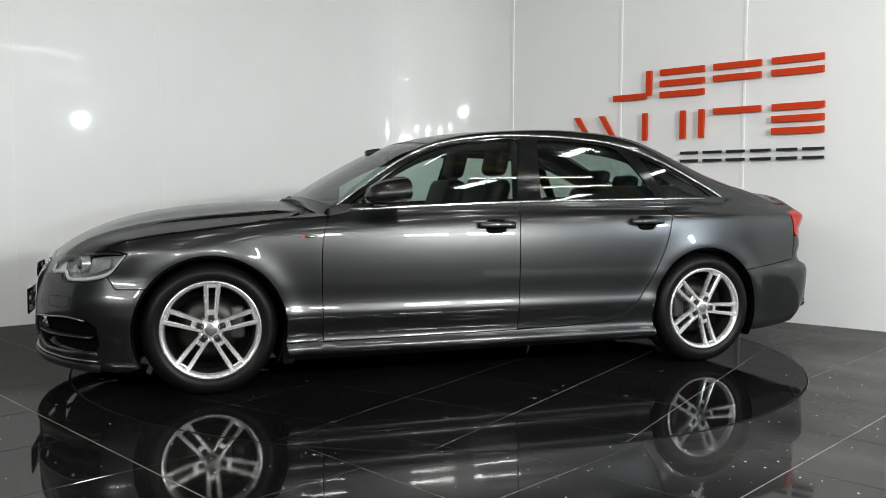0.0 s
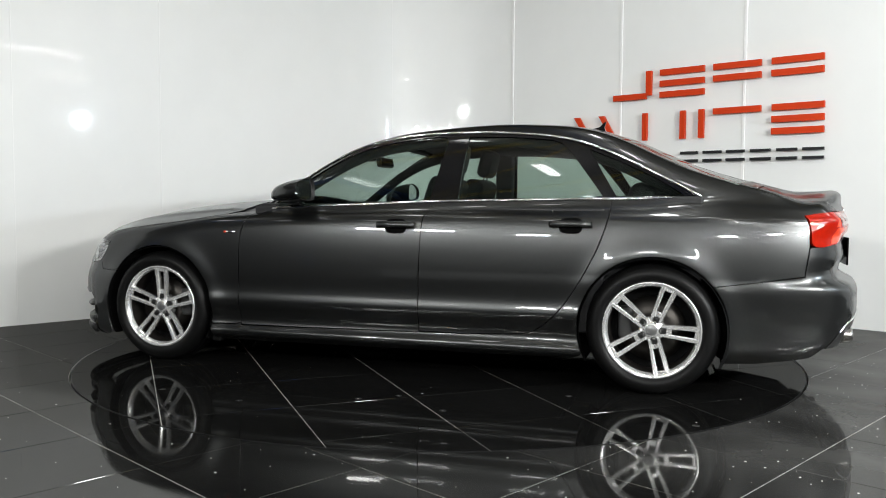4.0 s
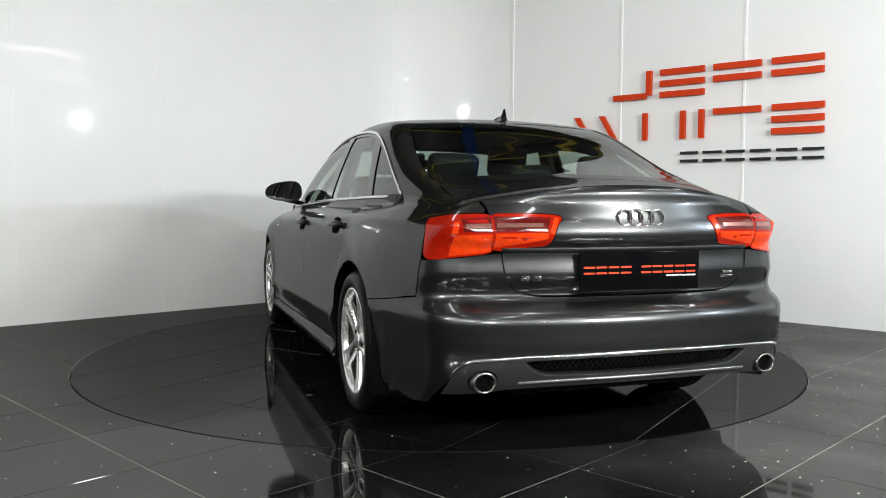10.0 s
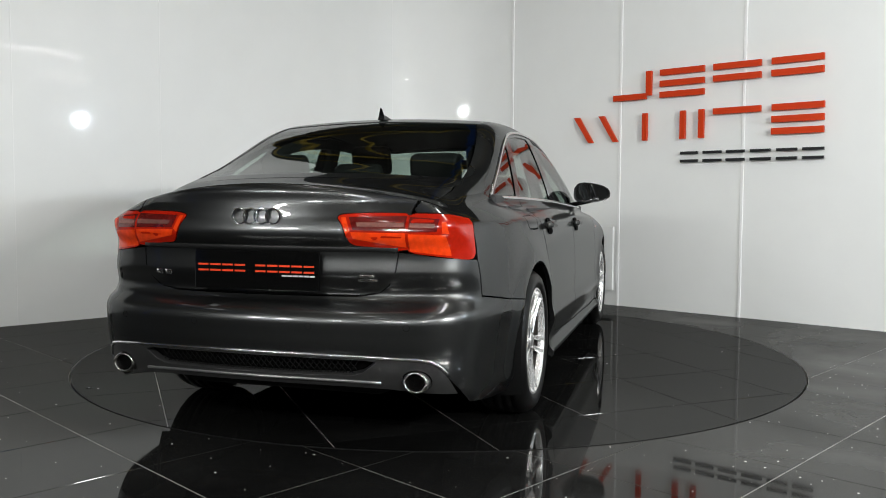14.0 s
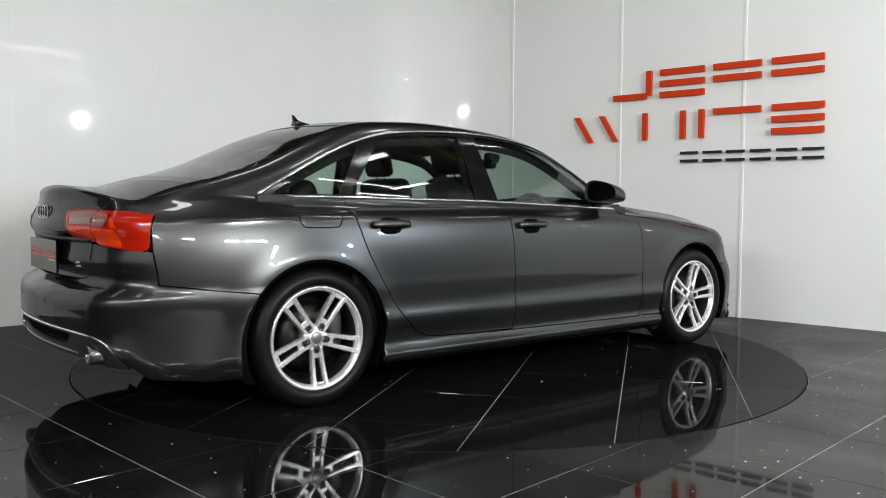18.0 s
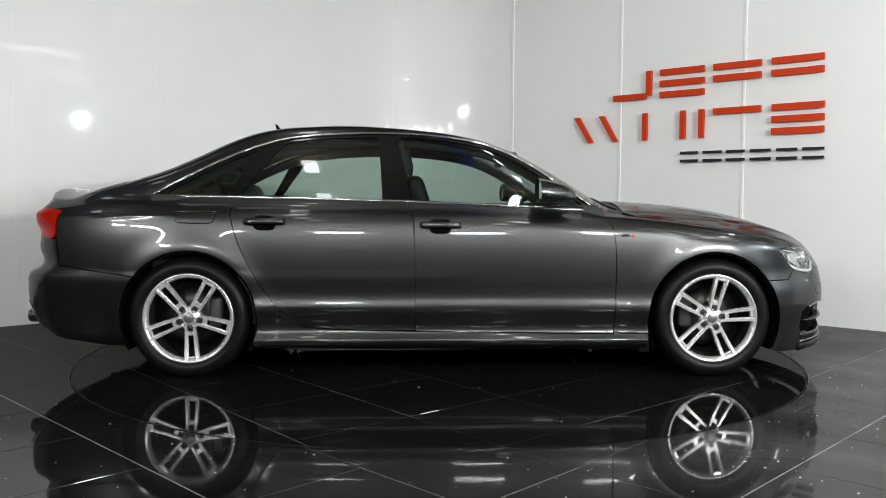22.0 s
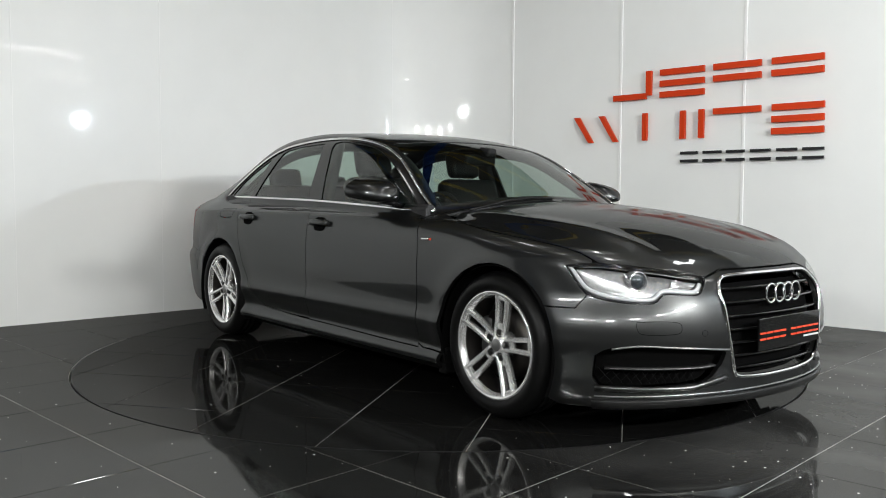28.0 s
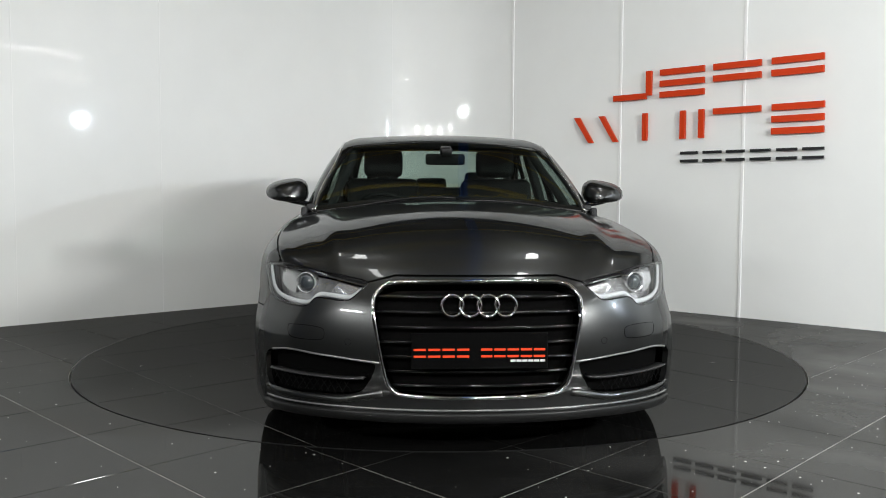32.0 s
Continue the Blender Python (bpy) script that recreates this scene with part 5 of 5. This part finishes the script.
def build_wheels(car):
    data = {}

    def keep(name, vf, material, smooth=True):
        me = bpy.data.meshes.new(name)
        me.from_pydata([tuple(v) for v in vf[0]], [], [tuple(f) for f in vf[1]])
        me.materials.append(material)
        bm = bmesh.new()
        bm.from_mesh(me)
        bmesh.ops.recalc_face_normals(bm, faces=bm.faces)
        bm.to_mesh(me)
        bm.free()
        if smooth:
            me.polygons.foreach_set("use_smooth", [True] * len(me.polygons))
        data[name] = me

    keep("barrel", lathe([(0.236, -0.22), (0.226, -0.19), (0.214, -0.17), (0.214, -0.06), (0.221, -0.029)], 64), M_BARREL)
    keep("wheel", lathe([(0.221, -0.029), (0.226, -0.012), (0.232, -0.003), (0.240, 0.002), (0.2465, 0.001), (0.249, -0.006), (0.244, -0.012)], 64), M_ALLOY)
    ty = [(0.240, -0.012), (0.252, 0.000), (0.268, 0.008), (0.288, 0.010), (0.304, 0.004), (0.318, -0.010), (0.327, -0.024), (0.3325, -0.040)]
    for gx in (-0.066, -0.108, -0.150):
        ty += [(0.3355, gx + 0.006), (0.3275, gx + 0.004), (0.3275, gx - 0.004), (0.3355, gx - 0.006)]
    ty += [(0.3325, -0.186), (0.322, -0.21), (0.29, -0.232), (0.245, -0.225)]
    keep("tyre", lathe(ty, 72), M_RUBBER)
    sv, sf = spoke_mesh()
    keep("spoke", (sv, sf), M_ALLOY, False)
    keep("spoke_b", ([(x, y, -z) for x, y, z in sv], [tuple(reversed(f)) for f in sf]), M_ALLOY, False)
    keep("hub", lathe([(0.0005, -0.020), (0.031, -0.020), (0.034, -0.022), (0.036, -0.024), (0.058, -0.027), (0.064, -0.036), (0.070, -0.09), (0.02, -0.09)], 40), M_ALLOY)
    for nm, r0, r1, hw, y0, y1 in (("spoke_web", 0.045, 0.100, 0.021, -0.030, -0.050), ("rim_pad", 0.212, 0.238, 0.030, -0.008, -0.030)):
        bm = box_bm(r1 - r0, y0 - y1, hw * 2, (-(r0 + r1) / 2, (y0 + y1) / 2, 0), 0.004)
        me = bpy.data.meshes.new(nm)
        bm.to_mesh(me)
        bm.free()
        me.materials.append(M_ALLOY)
        data[nm] = me
    keep("centre_cap", lathe([(0.0005, -0.0135), (0.024, -0.0140), (0.0285, -0.0165), (0.0295, -0.022)], 32), M_SILVER)
    keep("bolt", lathe([(0.0005, -0.024), (0.0085, -0.024), (0.0105, -0.026), (0.0125, -0.0255), (0.0185, -0.0225), (0.0185, -0.04)], 12), M_TRIM)
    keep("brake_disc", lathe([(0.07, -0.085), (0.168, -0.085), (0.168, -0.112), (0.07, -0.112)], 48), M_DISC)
    # black disc behind the spokes, put in for the shade inside the wheel
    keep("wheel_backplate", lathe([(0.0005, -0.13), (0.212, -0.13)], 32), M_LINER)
    for x, s, th in ((1.456, 1, 88.0), (-1.456, 1, 68.0), (1.456, -1, 78.0), (-1.456, -1, -86.0)):
        w = new("wheel", data["wheel"])
        w["label"] = "silver twin five-spoke alloy wheel with black tyre"
        w.parent = car
        w.matrix_basis = pose(x, s * (0.906 if x > 0 else 0.902), 0.3355, 0, 0, 0 if s > 0 else 180) @ pose(0, 0, 0, 0, th, 0)
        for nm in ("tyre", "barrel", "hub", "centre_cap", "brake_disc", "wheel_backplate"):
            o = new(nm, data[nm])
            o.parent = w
        for k in range(5):
            for nm in ("spoke", "spoke_b", "spoke_web", "rim_pad"):
                o = new(nm.replace("_b", ""), data[nm])
                o.parent = w
                o.matrix_basis = pose(0, 0, 0, 0, 72 * k, 0)
            o = new("bolt", data["bolt"])
            o.parent = w
            a = radians(72 * k)
            o.matrix_basis = Matrix.Translation((-0.056 * math.cos(a), 0, 0.056 * math.sin(a)))
        cal = part("brake_caliper", box_bm(0.075, 0.06, 0.17, (0, 0, 0), 0.018), M_CALIPER, car, m=pose(x - (0.135 if x > 0 else -0.135), s * 0.80, 0.36), smooth=True)


def build_mirrors(car):
    for s in (1, -1):
        vs, fs = [], []
        n, k = 14, 20
        for i in range(n + 1):
            t = i / n                                 # from the glass (rear) forward to the nose
            x = 0.455 + 0.215 * t
            q = max(1 - t ** 2.6, 0.0) ** 0.5
            hw, hh = 0.124 * (0.30 + 0.70 * q) * (q ** 0.35 if q > 0 else 0), 0.075 * q ** 0.8
            cy, cz = 0.937 - 0.030 * t, 1.030 - 0.024 * t
            for j in range(k):
                a = 2 * math.pi * j / k
                c, d = math.cos(a), math.sin(a)
                e = 0.72
                yy = math.copysign(abs(c) ** e, c) * hw
                zz = math.copysign(abs(d) ** e, d) * hh
                zz = zz * (1.05 if zz > 0 else 0.62) * (1 - 0.22 * (yy / 0.112))
                vs.append((x, s * (cy + yy), cz + zz))
        for i in range(n):
            for j in range(k):
                w = (j + 1) % k
                f = (i * k + j, i * k + w, (i + 1) * k + w, (i + 1) * k + j)
                fs.append(f if s < 0 else f[::-1])
        m = mesh_ob("door_mirror", vs, fs, M_PAINT, car)
        m["label"] = "dark grey door mirror"
        g = [vs[j] for j in range(k)]
        c = np.mean(np.array(g), 0)
        gv = [tuple(c + (np.array(p) - c) * 0.9 + np.array([0.012, 0, 0])) for p in g]
        mesh_ob("mirror_glass", gv, [tuple(range(k)) if s > 0 else tuple(reversed(range(k)))], M_MIRROR, m, smooth=False)
        gv = [tuple(np.array(p)) for p in g] + gv
        mesh_ob("mirror_rim", gv, [(i, (i + 1) % k, k + (i + 1) % k, k + i) for i in range(k)], M_TRIM, m)
        # lower trim with indicator, and foot
        b = box_bm(0.085, 0.17, 0.030, (0, 0, 0), 0.013)
        part("mirror_foot", b, M_GLOSSBLACK, m, smooth=True, m=pose(0.575, s * 0.845, 0.972, s * 12, 0, 0))
        path = [(0.663 - 0.16 * u ** 2, s * (0.865 + 0.17 * u), 1.004 + 0.006 * u) for u in np.linspace(0, 1, 10)]
        vs, fs = sweep(path, [np.array([1, s * 0.4, 0])] * 10, oval(0.006, 0.006, 6))
        mesh_ob("indicator", vs, fs, M_CHROME, m)


# ---------------------------------------------------------------- cabin
def cushion(sx, sy, sz, at, bevel, rot=None):
    return box_bm(sx, sy, sz, at, bevel, None, rot, 4)


def seat(car, x, y):
    b = part("front_seat", cushion(0.50, 0.50, 0.16, (x + 0.22, y, 0.53), 0.05), M_SEAT, car, "black leather front seat", smooth=True)
    part("backrest", cushion(0.14, 0.48, 0.62, (0, 0, 0), 0.055), M_SEAT, b, smooth=True, m=pose(x - 0.13, y, 0.83, 0, -18, 0))
    for u in (-0.045, 0.045):
        vs, fs = sweep([(x - 0.232, y + u, 1.08), (x - 0.25, y + u, 1.22)], [(1, 0, 0)] * 2, oval(0.006, 0.006, 6))
        mesh_ob("headrest_post", vs, fs, M_POLISH, b)
    part("headrest", cushion(0.09, 0.26, 0.19, (0, 0, 0), 0.04), M_SEAT, b, smooth=True, m=pose(x - 0.262, y, 1.235, 0, -14, 0))


def build_cabin(car):
    for y in (0.38, -0.38):
        seat(car, -0.02, y)
    r = part("rear_seat", cushion(0.52, 1.30, 0.18, (-0.98, 0, 0.54), 0.06), M_SEAT, car, "black leather rear bench", smooth=True)
    part("backrest", cushion(0.16, 1.34, 0.60, (0, 0, 0), 0.06), M_SEAT, r, smooth=True, m=pose(-1.30, 0, 0.80, 0, -22, 0))
    for y in (-0.40, 0, 0.40):
        h = 0.15 if y else 0.10
        part("headrest", cushion(0.09, 0.25, h, (0, 0, 0), 0.035), M_SEAT, r, smooth=True, m=pose(-1.425, y, 1.065 + h / 2, 0, -16, 0))
    part("parcel_shelf", box_bm(0.42, 1.25, 0.03, (-1.66, 0, 1.035), 0.01), M_DASH, car)
    d = part("dashboard", cushion(0.42, 1.36, 0.30, (0.70, 0, 0.80), 0.07), M_DASH, car, "dark dashboard", smooth=True)
    part("cowl_top", cushion(0.30, 0.36, 0.10, (0.60, -0.38, 0.925), 0.045), M_DASH, d, smooth=True)
    part("console", cushion(0.95, 0.24, 0.30, (0.15, 0, 0.55), 0.05), M_DASH, car, smooth=True)
    # steering wheel on the right-hand side
    vs, fs = torus(0.178, 0.016, 40, 8)
    w = mesh_ob("steering_wheel", vs, fs, M_SEAT, car)
    w["label"] = "black steering wheel"
    w.matrix_basis = pose(0.36, -0.38, 0.86, 0, 22, 0)
    part("steering_hub", cushion(0.06, 0.15, 0.13, (0.02, 0, -0.01), 0.025), M_DASH, w, smooth=True)
    for a in (0, 180, 270):
        q = radians(a)
        vs, fs = sweep([(0.015, 0.06 * math.cos(q), 0.06 * math.sin(q)), (0.0, 0.175 * math.cos(q), 0.175 * math.sin(q))], [(1, 0, 0)] * 2, oval(0.016, 0.008, 6))
        mesh_ob("steering_spoke", vs, fs, M_SEAT, w)
    # inner mirror with its stalk and sensor box
    m = part("inner_mirror", cushion(0.035, 0.24, 0.068, (0, 0, 0), 0.016), M_TRIM, car, "dark rear-view mirror", smooth=True, m=pose(0.335, 0, 1.235, 0, 10, 0))
    part("mirror_face", box_bm(0.002, 0.215, 0.05, (-0.018, 0, 0), 0), M_MIRROR, m)
    part("mirror_stalk", cushion(0.10, 0.07, 0.06, (0.06, 0, 0.055), 0.015), M_TRIM, m, smooth=True)
    # headlining and inner door trims
    loop = topv([(0.16, y) for y in np.linspace(-0.56, 0.56, 9)] + [(-1.05, y) for y in np.linspace(0.54, -0.54, 9)])
    panel("headlining", Roll, loop, M_LINING, car, step=0.08, gap=0, push=-0.035, flange=0.0, label="dark cloth headlining")
    for s in (1, -1):
        ln = side(WINTOP, s) - np.array([0.0, s * 0.072, 0.045])
        vs, fs = sweep(list(ln), [np.array([0, s, 0.0])] * len(ln), oval(0.032, 0.022, 10))
        mesh_ob("roof_rail_trim", vs, fs, M_LINING, car)
        part("pillar_trim", cushion(0.13, 0.05, 0.44, (0, 0, 0), 0.02), M_LINING, car, m=pose(-0.335, s * 0.662, 1.14, 0, -4, 0) @ pose(0, 0, 0, s * 16, 0, 0))
        # added black block, keeps the bright sill edge behind the arch dark
        part("sill_end_cover", box_bm(0.06, 0.07, 0.13, (1.07, s * 0.855, 0.205), 0.01), M_LINER, car)
        part("door_trim", box_bm(2.05, 0.035, 0.66, (-0.18, s * 0.80, 0.62), 0.012), M_DASH, car)
        part("window_ledge", box_bm(2.35, 0.05, 0.035, (-0.35, s * 0.765, 0.948), 0.012), M_DASH, car)
        part("quarter_trim", box_bm(0.55, 0.035, 0.55, (-1.42, s * 0.74, 0.74), 0.012), M_DASH, car)


def build_under(car):
    """Dark floor pan, sill cores, wheel wells, radiator panel."""
    part("floor_pan", box_bm(1.95, 1.60, 0.06, (0, 0, 0.215), 0.02), M_LINER, car)
    part("floor_pan", box_bm(0.95, 1.05, 0.30, (-1.60, 0, 0.36), 0.05), M_LINER, car)
    part("floor_pan", box_bm(0.90, 1.05, 0.34, (1.55, 0, 0.36), 0.05), M_LINER, car)
    part("boot_floor", box_bm(0.50, 1.40, 0.10, (-2.08, 0, 0.335), 0.04), M_LINER, car)
    part("silencer", box_bm(0.28, 0.95, 0.12, (-2.14, 0, 0.28), 0.06), M_LINER, car, smooth=True)
    part("bulkhead", box_bm(0.06, 1.50, 0.62, (0.93, 0, 0.55), 0.02), M_LINER, car)
    part("rear_bulkhead", box_bm(0.06, 1.36, 0.50, (-1.50, 0, 0.72), 0.02), M_LINER, car)
    part("engine_cover", box_bm(1.0, 1.10, 0.26, (1.52, 0, 0.64), 0.05), M_LINER, car)
    for hx in (1.456, -1.456):
        for s in (1, -1):
            vs, fs = [], []
            n = 28
            for i in range(n + 1):
                a = radians(-28 + 236 * i / n)
                for y, r in ((0.905, 0.366), (0.86, 0.385), (0.56, 0.385), (0.56, 0.05)):
                    vs.append((hx + r * math.cos(a), s * y, HUB_Z + r * math.sin(a)))
            for i in range(n):
                for q in range(3):
                    f = (4 * i + q, 4 * i + q + 1, 4 * i + 5 + q, 4 * i + 4 + q)
                    fs.append(f if s > 0 else f[::-1])
            mesh_ob("wheel_well", vs, fs, M_LINER, car)


def build_car():
    car = tagged(new("car"), "dark grey metallic four-door saloon car on the turntable", "car")
    build_body(car)
    build_wheels(car)
    build_mirrors(car)
    build_cabin(car)
    build_under(car)
    for o in car.children:
        o.matrix_basis = Matrix.Translation((0.0484, 0.0074, 0)) @ o.matrix_basis
    return car


# ---------------------------------------------------------------- hall behind the camera
def steel_bar(name, a, b, w, parent):
    """A square yellow bar between two places."""
    d = b - a
    r = d.to_track_quat("X", "Z").to_matrix().to_4x4()
    return part(name, box_bm(d.length, w, w * 1.3, (0, 0, 0), 0.005), M_YELLOW, parent, m=Matrix.Translation((a + b) / 2) @ r)


def build_hall():
    """Steel frames under the roof and twin-tube lamps."""
    for y in (-7.4, -3.6, 4.0):
        for sx in (-7.15, 7.15):
            bm = box_bm(0.26, 0.16, CEIL + 0.62, (sx, y, (CEIL + 0.62) / 2), 0.01)
            tagged(part("steel_column", bm, M_BLUE, None), "blue painted steel column of the hall", "column", "steel columns")
    for x in (0.55, -4.9):
        bm = box_bm(0.20, 16.6, 0.26, (x, -0.7, CEIL + 0.50), 0.01)
        tagged(part("roof_beam", bm, M_BLUE, None), "blue painted steel beam under the hall roof", "beam", "roof beams")
    for y in (-8.2, -5.8, -3.4, -1.1, 1.4, 3.8):
        truss = tagged(new("roof_truss"), "yellow painted pitched steel truss under the roof", "truss", "roof trusses")
        for sx in (-1, 1):
            a, b = Vector((7.2 * sx, y, 3.9)), Vector((0.0, y, CEIL + 0.60))
            steel_bar("rafter", a, b, 0.09, truss)
            c = Vector((4.6 * sx, y, 4.35))
            steel_bar("tie", a, c, 0.05, truss)
            steel_bar("strut", c, Vector((2.6 * sx, y, 4.97)), 0.05, truss)
            steel_bar("brace", Vector((4.0 * sx, y, 4.66)), Vector((0.4 * sx, y + 2.2, CEIL + 0.52)), 0.045, truss)
    # the two at x = 6.5 are added to brighten the right-hand wall
    spots = [(x, y) for y in (-7.0, -4.6, -2.2, 0.0) for x in (-4.2, -1.4, 1.4, 4.2)] + [(6.5, -2.6), (6.5, -5.0)]
    for x, y in spots:
        f = part("tube_lamp", box_bm(0.30, 0.85, 0.05, (0, 0, 0.03), 0.01), M_FIX, None, m=pose(x, y, CEIL))
        tagged(f, "white twin-tube ceiling lamp of the hall", "ceiling lamp", "ceiling lamps")
        for v in (-0.3, 0.3):
            part("hanger", box_bm(0.012, 0.012, 0.62, (0, v, 0.35)), M_FIX, f)
        area_lamp("tube", (x, y, CEIL - 0.012), (x, y, 0), 0.20, 0.75, WATTS * (0.3 if x < -3 else 1.0 if x < 0 else 2.0))
        # extra upward lamps, added to brighten the ceiling and roof steel
        if abs(x) < 2 or y == 0.0:
            area_lamp("roof_fill", (x, y, CEIL + 0.07), (x, y, CEIL + 2), 0.20, 0.75, WATTS * 2.2)
    # unseen bar lamps added for the paired dashes in the paint; stands invented
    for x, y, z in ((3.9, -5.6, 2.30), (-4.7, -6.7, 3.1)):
        st = tagged(new("panel_lamp"), "added pair of bright bar lamps on a black stand", "panel lamp", "panel lamps")
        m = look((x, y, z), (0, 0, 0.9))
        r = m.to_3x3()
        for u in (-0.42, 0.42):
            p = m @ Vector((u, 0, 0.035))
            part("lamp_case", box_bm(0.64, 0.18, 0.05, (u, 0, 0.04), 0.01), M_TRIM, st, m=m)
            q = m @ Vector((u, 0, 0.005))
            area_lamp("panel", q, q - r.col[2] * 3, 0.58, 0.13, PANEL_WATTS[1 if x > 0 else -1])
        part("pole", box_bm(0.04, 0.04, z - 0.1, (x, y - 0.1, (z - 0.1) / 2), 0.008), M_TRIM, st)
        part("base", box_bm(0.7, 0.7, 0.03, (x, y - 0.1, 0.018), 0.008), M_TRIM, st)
    for x, y, z in ((-2.5, -7.2, 2.70), (-0.85, -7.3, 2.60), (0.85, -7.3, 2.60), (2.5, -7.2, 2.70)):
        st = tagged(new("tube_lamp"), "short white tube lamp hung low before the turntable", "tube lamp", "tube lamps")
        part("batten", box_bm(1.0, 0.05, 0.14, (x, y - 0.04, z), 0.01), M_FIX, st)
        for u in (-0.4, 0.4):
            part("cord", box_bm(0.008, 0.008, CEIL + 0.65 - z, (x + u, y - 0.04, (CEIL + 0.65 + z) / 2 + 0.06)), M_FIX, st)
        area_lamp("short_tube", (x, y, z), (x * 0.3, 0, 0.8), 0.9, 0.07, LOW_WATTS)


def build_spots():
    """Lamps beside the table, seen only as glints in the glossy wall."""
    st = tagged(new("lamp_stand"), "slim black lamp stand with a round bluish-white lamp head", "lamp")
    x, y, z = KEY_AT
    part("pole", box_bm(0.03, 0.03, z - 0.1, (x, y, (z - 0.1) / 2), 0.008), M_TRIM, st)
    for a in (0, 120, 240):
        part("foot", box_bm(0.45, 0.02, 0.02, (0.22, 0, 0.012), 0.004), M_TRIM, st, m=pose(x, y, 0, 0, 0, a))
    m = look(KEY_AT, (0, 0, 0.9))
    vs, fs = lathe([(0.0005, 0.16), (0.08, 0.155), (0.10, 0.10), (0.145, 0.02), (0.15, -0.01), (0.14, -0.01), (0.13, 0.015), (0.0005, 0.015)], 32, "Z")
    mesh_ob("lamp_head", vs, fs, M_TRIM, st).matrix_basis = m
    d = bpy.data.lights.new("key", "AREA")
    d.shape, d.size, d.energy, d.color = "DISK", 0.13, KEY_WATTS, (0.80, 0.90, 1.0)
    new("key", d).matrix_world = m
    for at, rz, ln in (((2.75, -2.35, 3.2), 25, 1.3), ((3.0, -2.2, 2.85), 30, 0.9), ((4.4, 0.2, 2.15), 60, 0.35), ((4.4, 1.2, 2.75), 80, 0.3)):
        t = tagged(new("tube_lamp"), "short white tube lamp beside the turntable", "tube lamp", "tube lamps")
        vs, fs = sweep([(-ln / 2, 0, 0), (ln / 2, 0, 0)], [(0, 0, 1)] * 2, oval(0.014, 0.014, 10))
        mesh_ob("tube", vs, fs, M_TUBE, t)
        part("batten", box_bm(ln + 0.04, 0.05, 0.03, (0, 0, 0.032), 0.006), M_FIX, t)
        part("cord", box_bm(0.008, 0.008, CEIL + 0.75 - at[2], (0, 0, (CEIL + 0.75 - at[2]) / 2 + 0.03)), M_FIX, t)
        t.matrix_basis = pose(*at, 0, 0, rz)


# ---------------------------------------------------------------- build
build_room()
TABLE = build_floor()
build_sign()
CAR = build_car()
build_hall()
build_spots()


def motions():
    rows = [(2.0 * k, pose(0, 0, 0, 0, 0, heading(2.0 * k))) for k in range(17)]
    walk(CAR, rows)
    walk(TABLE, rows)


motions()
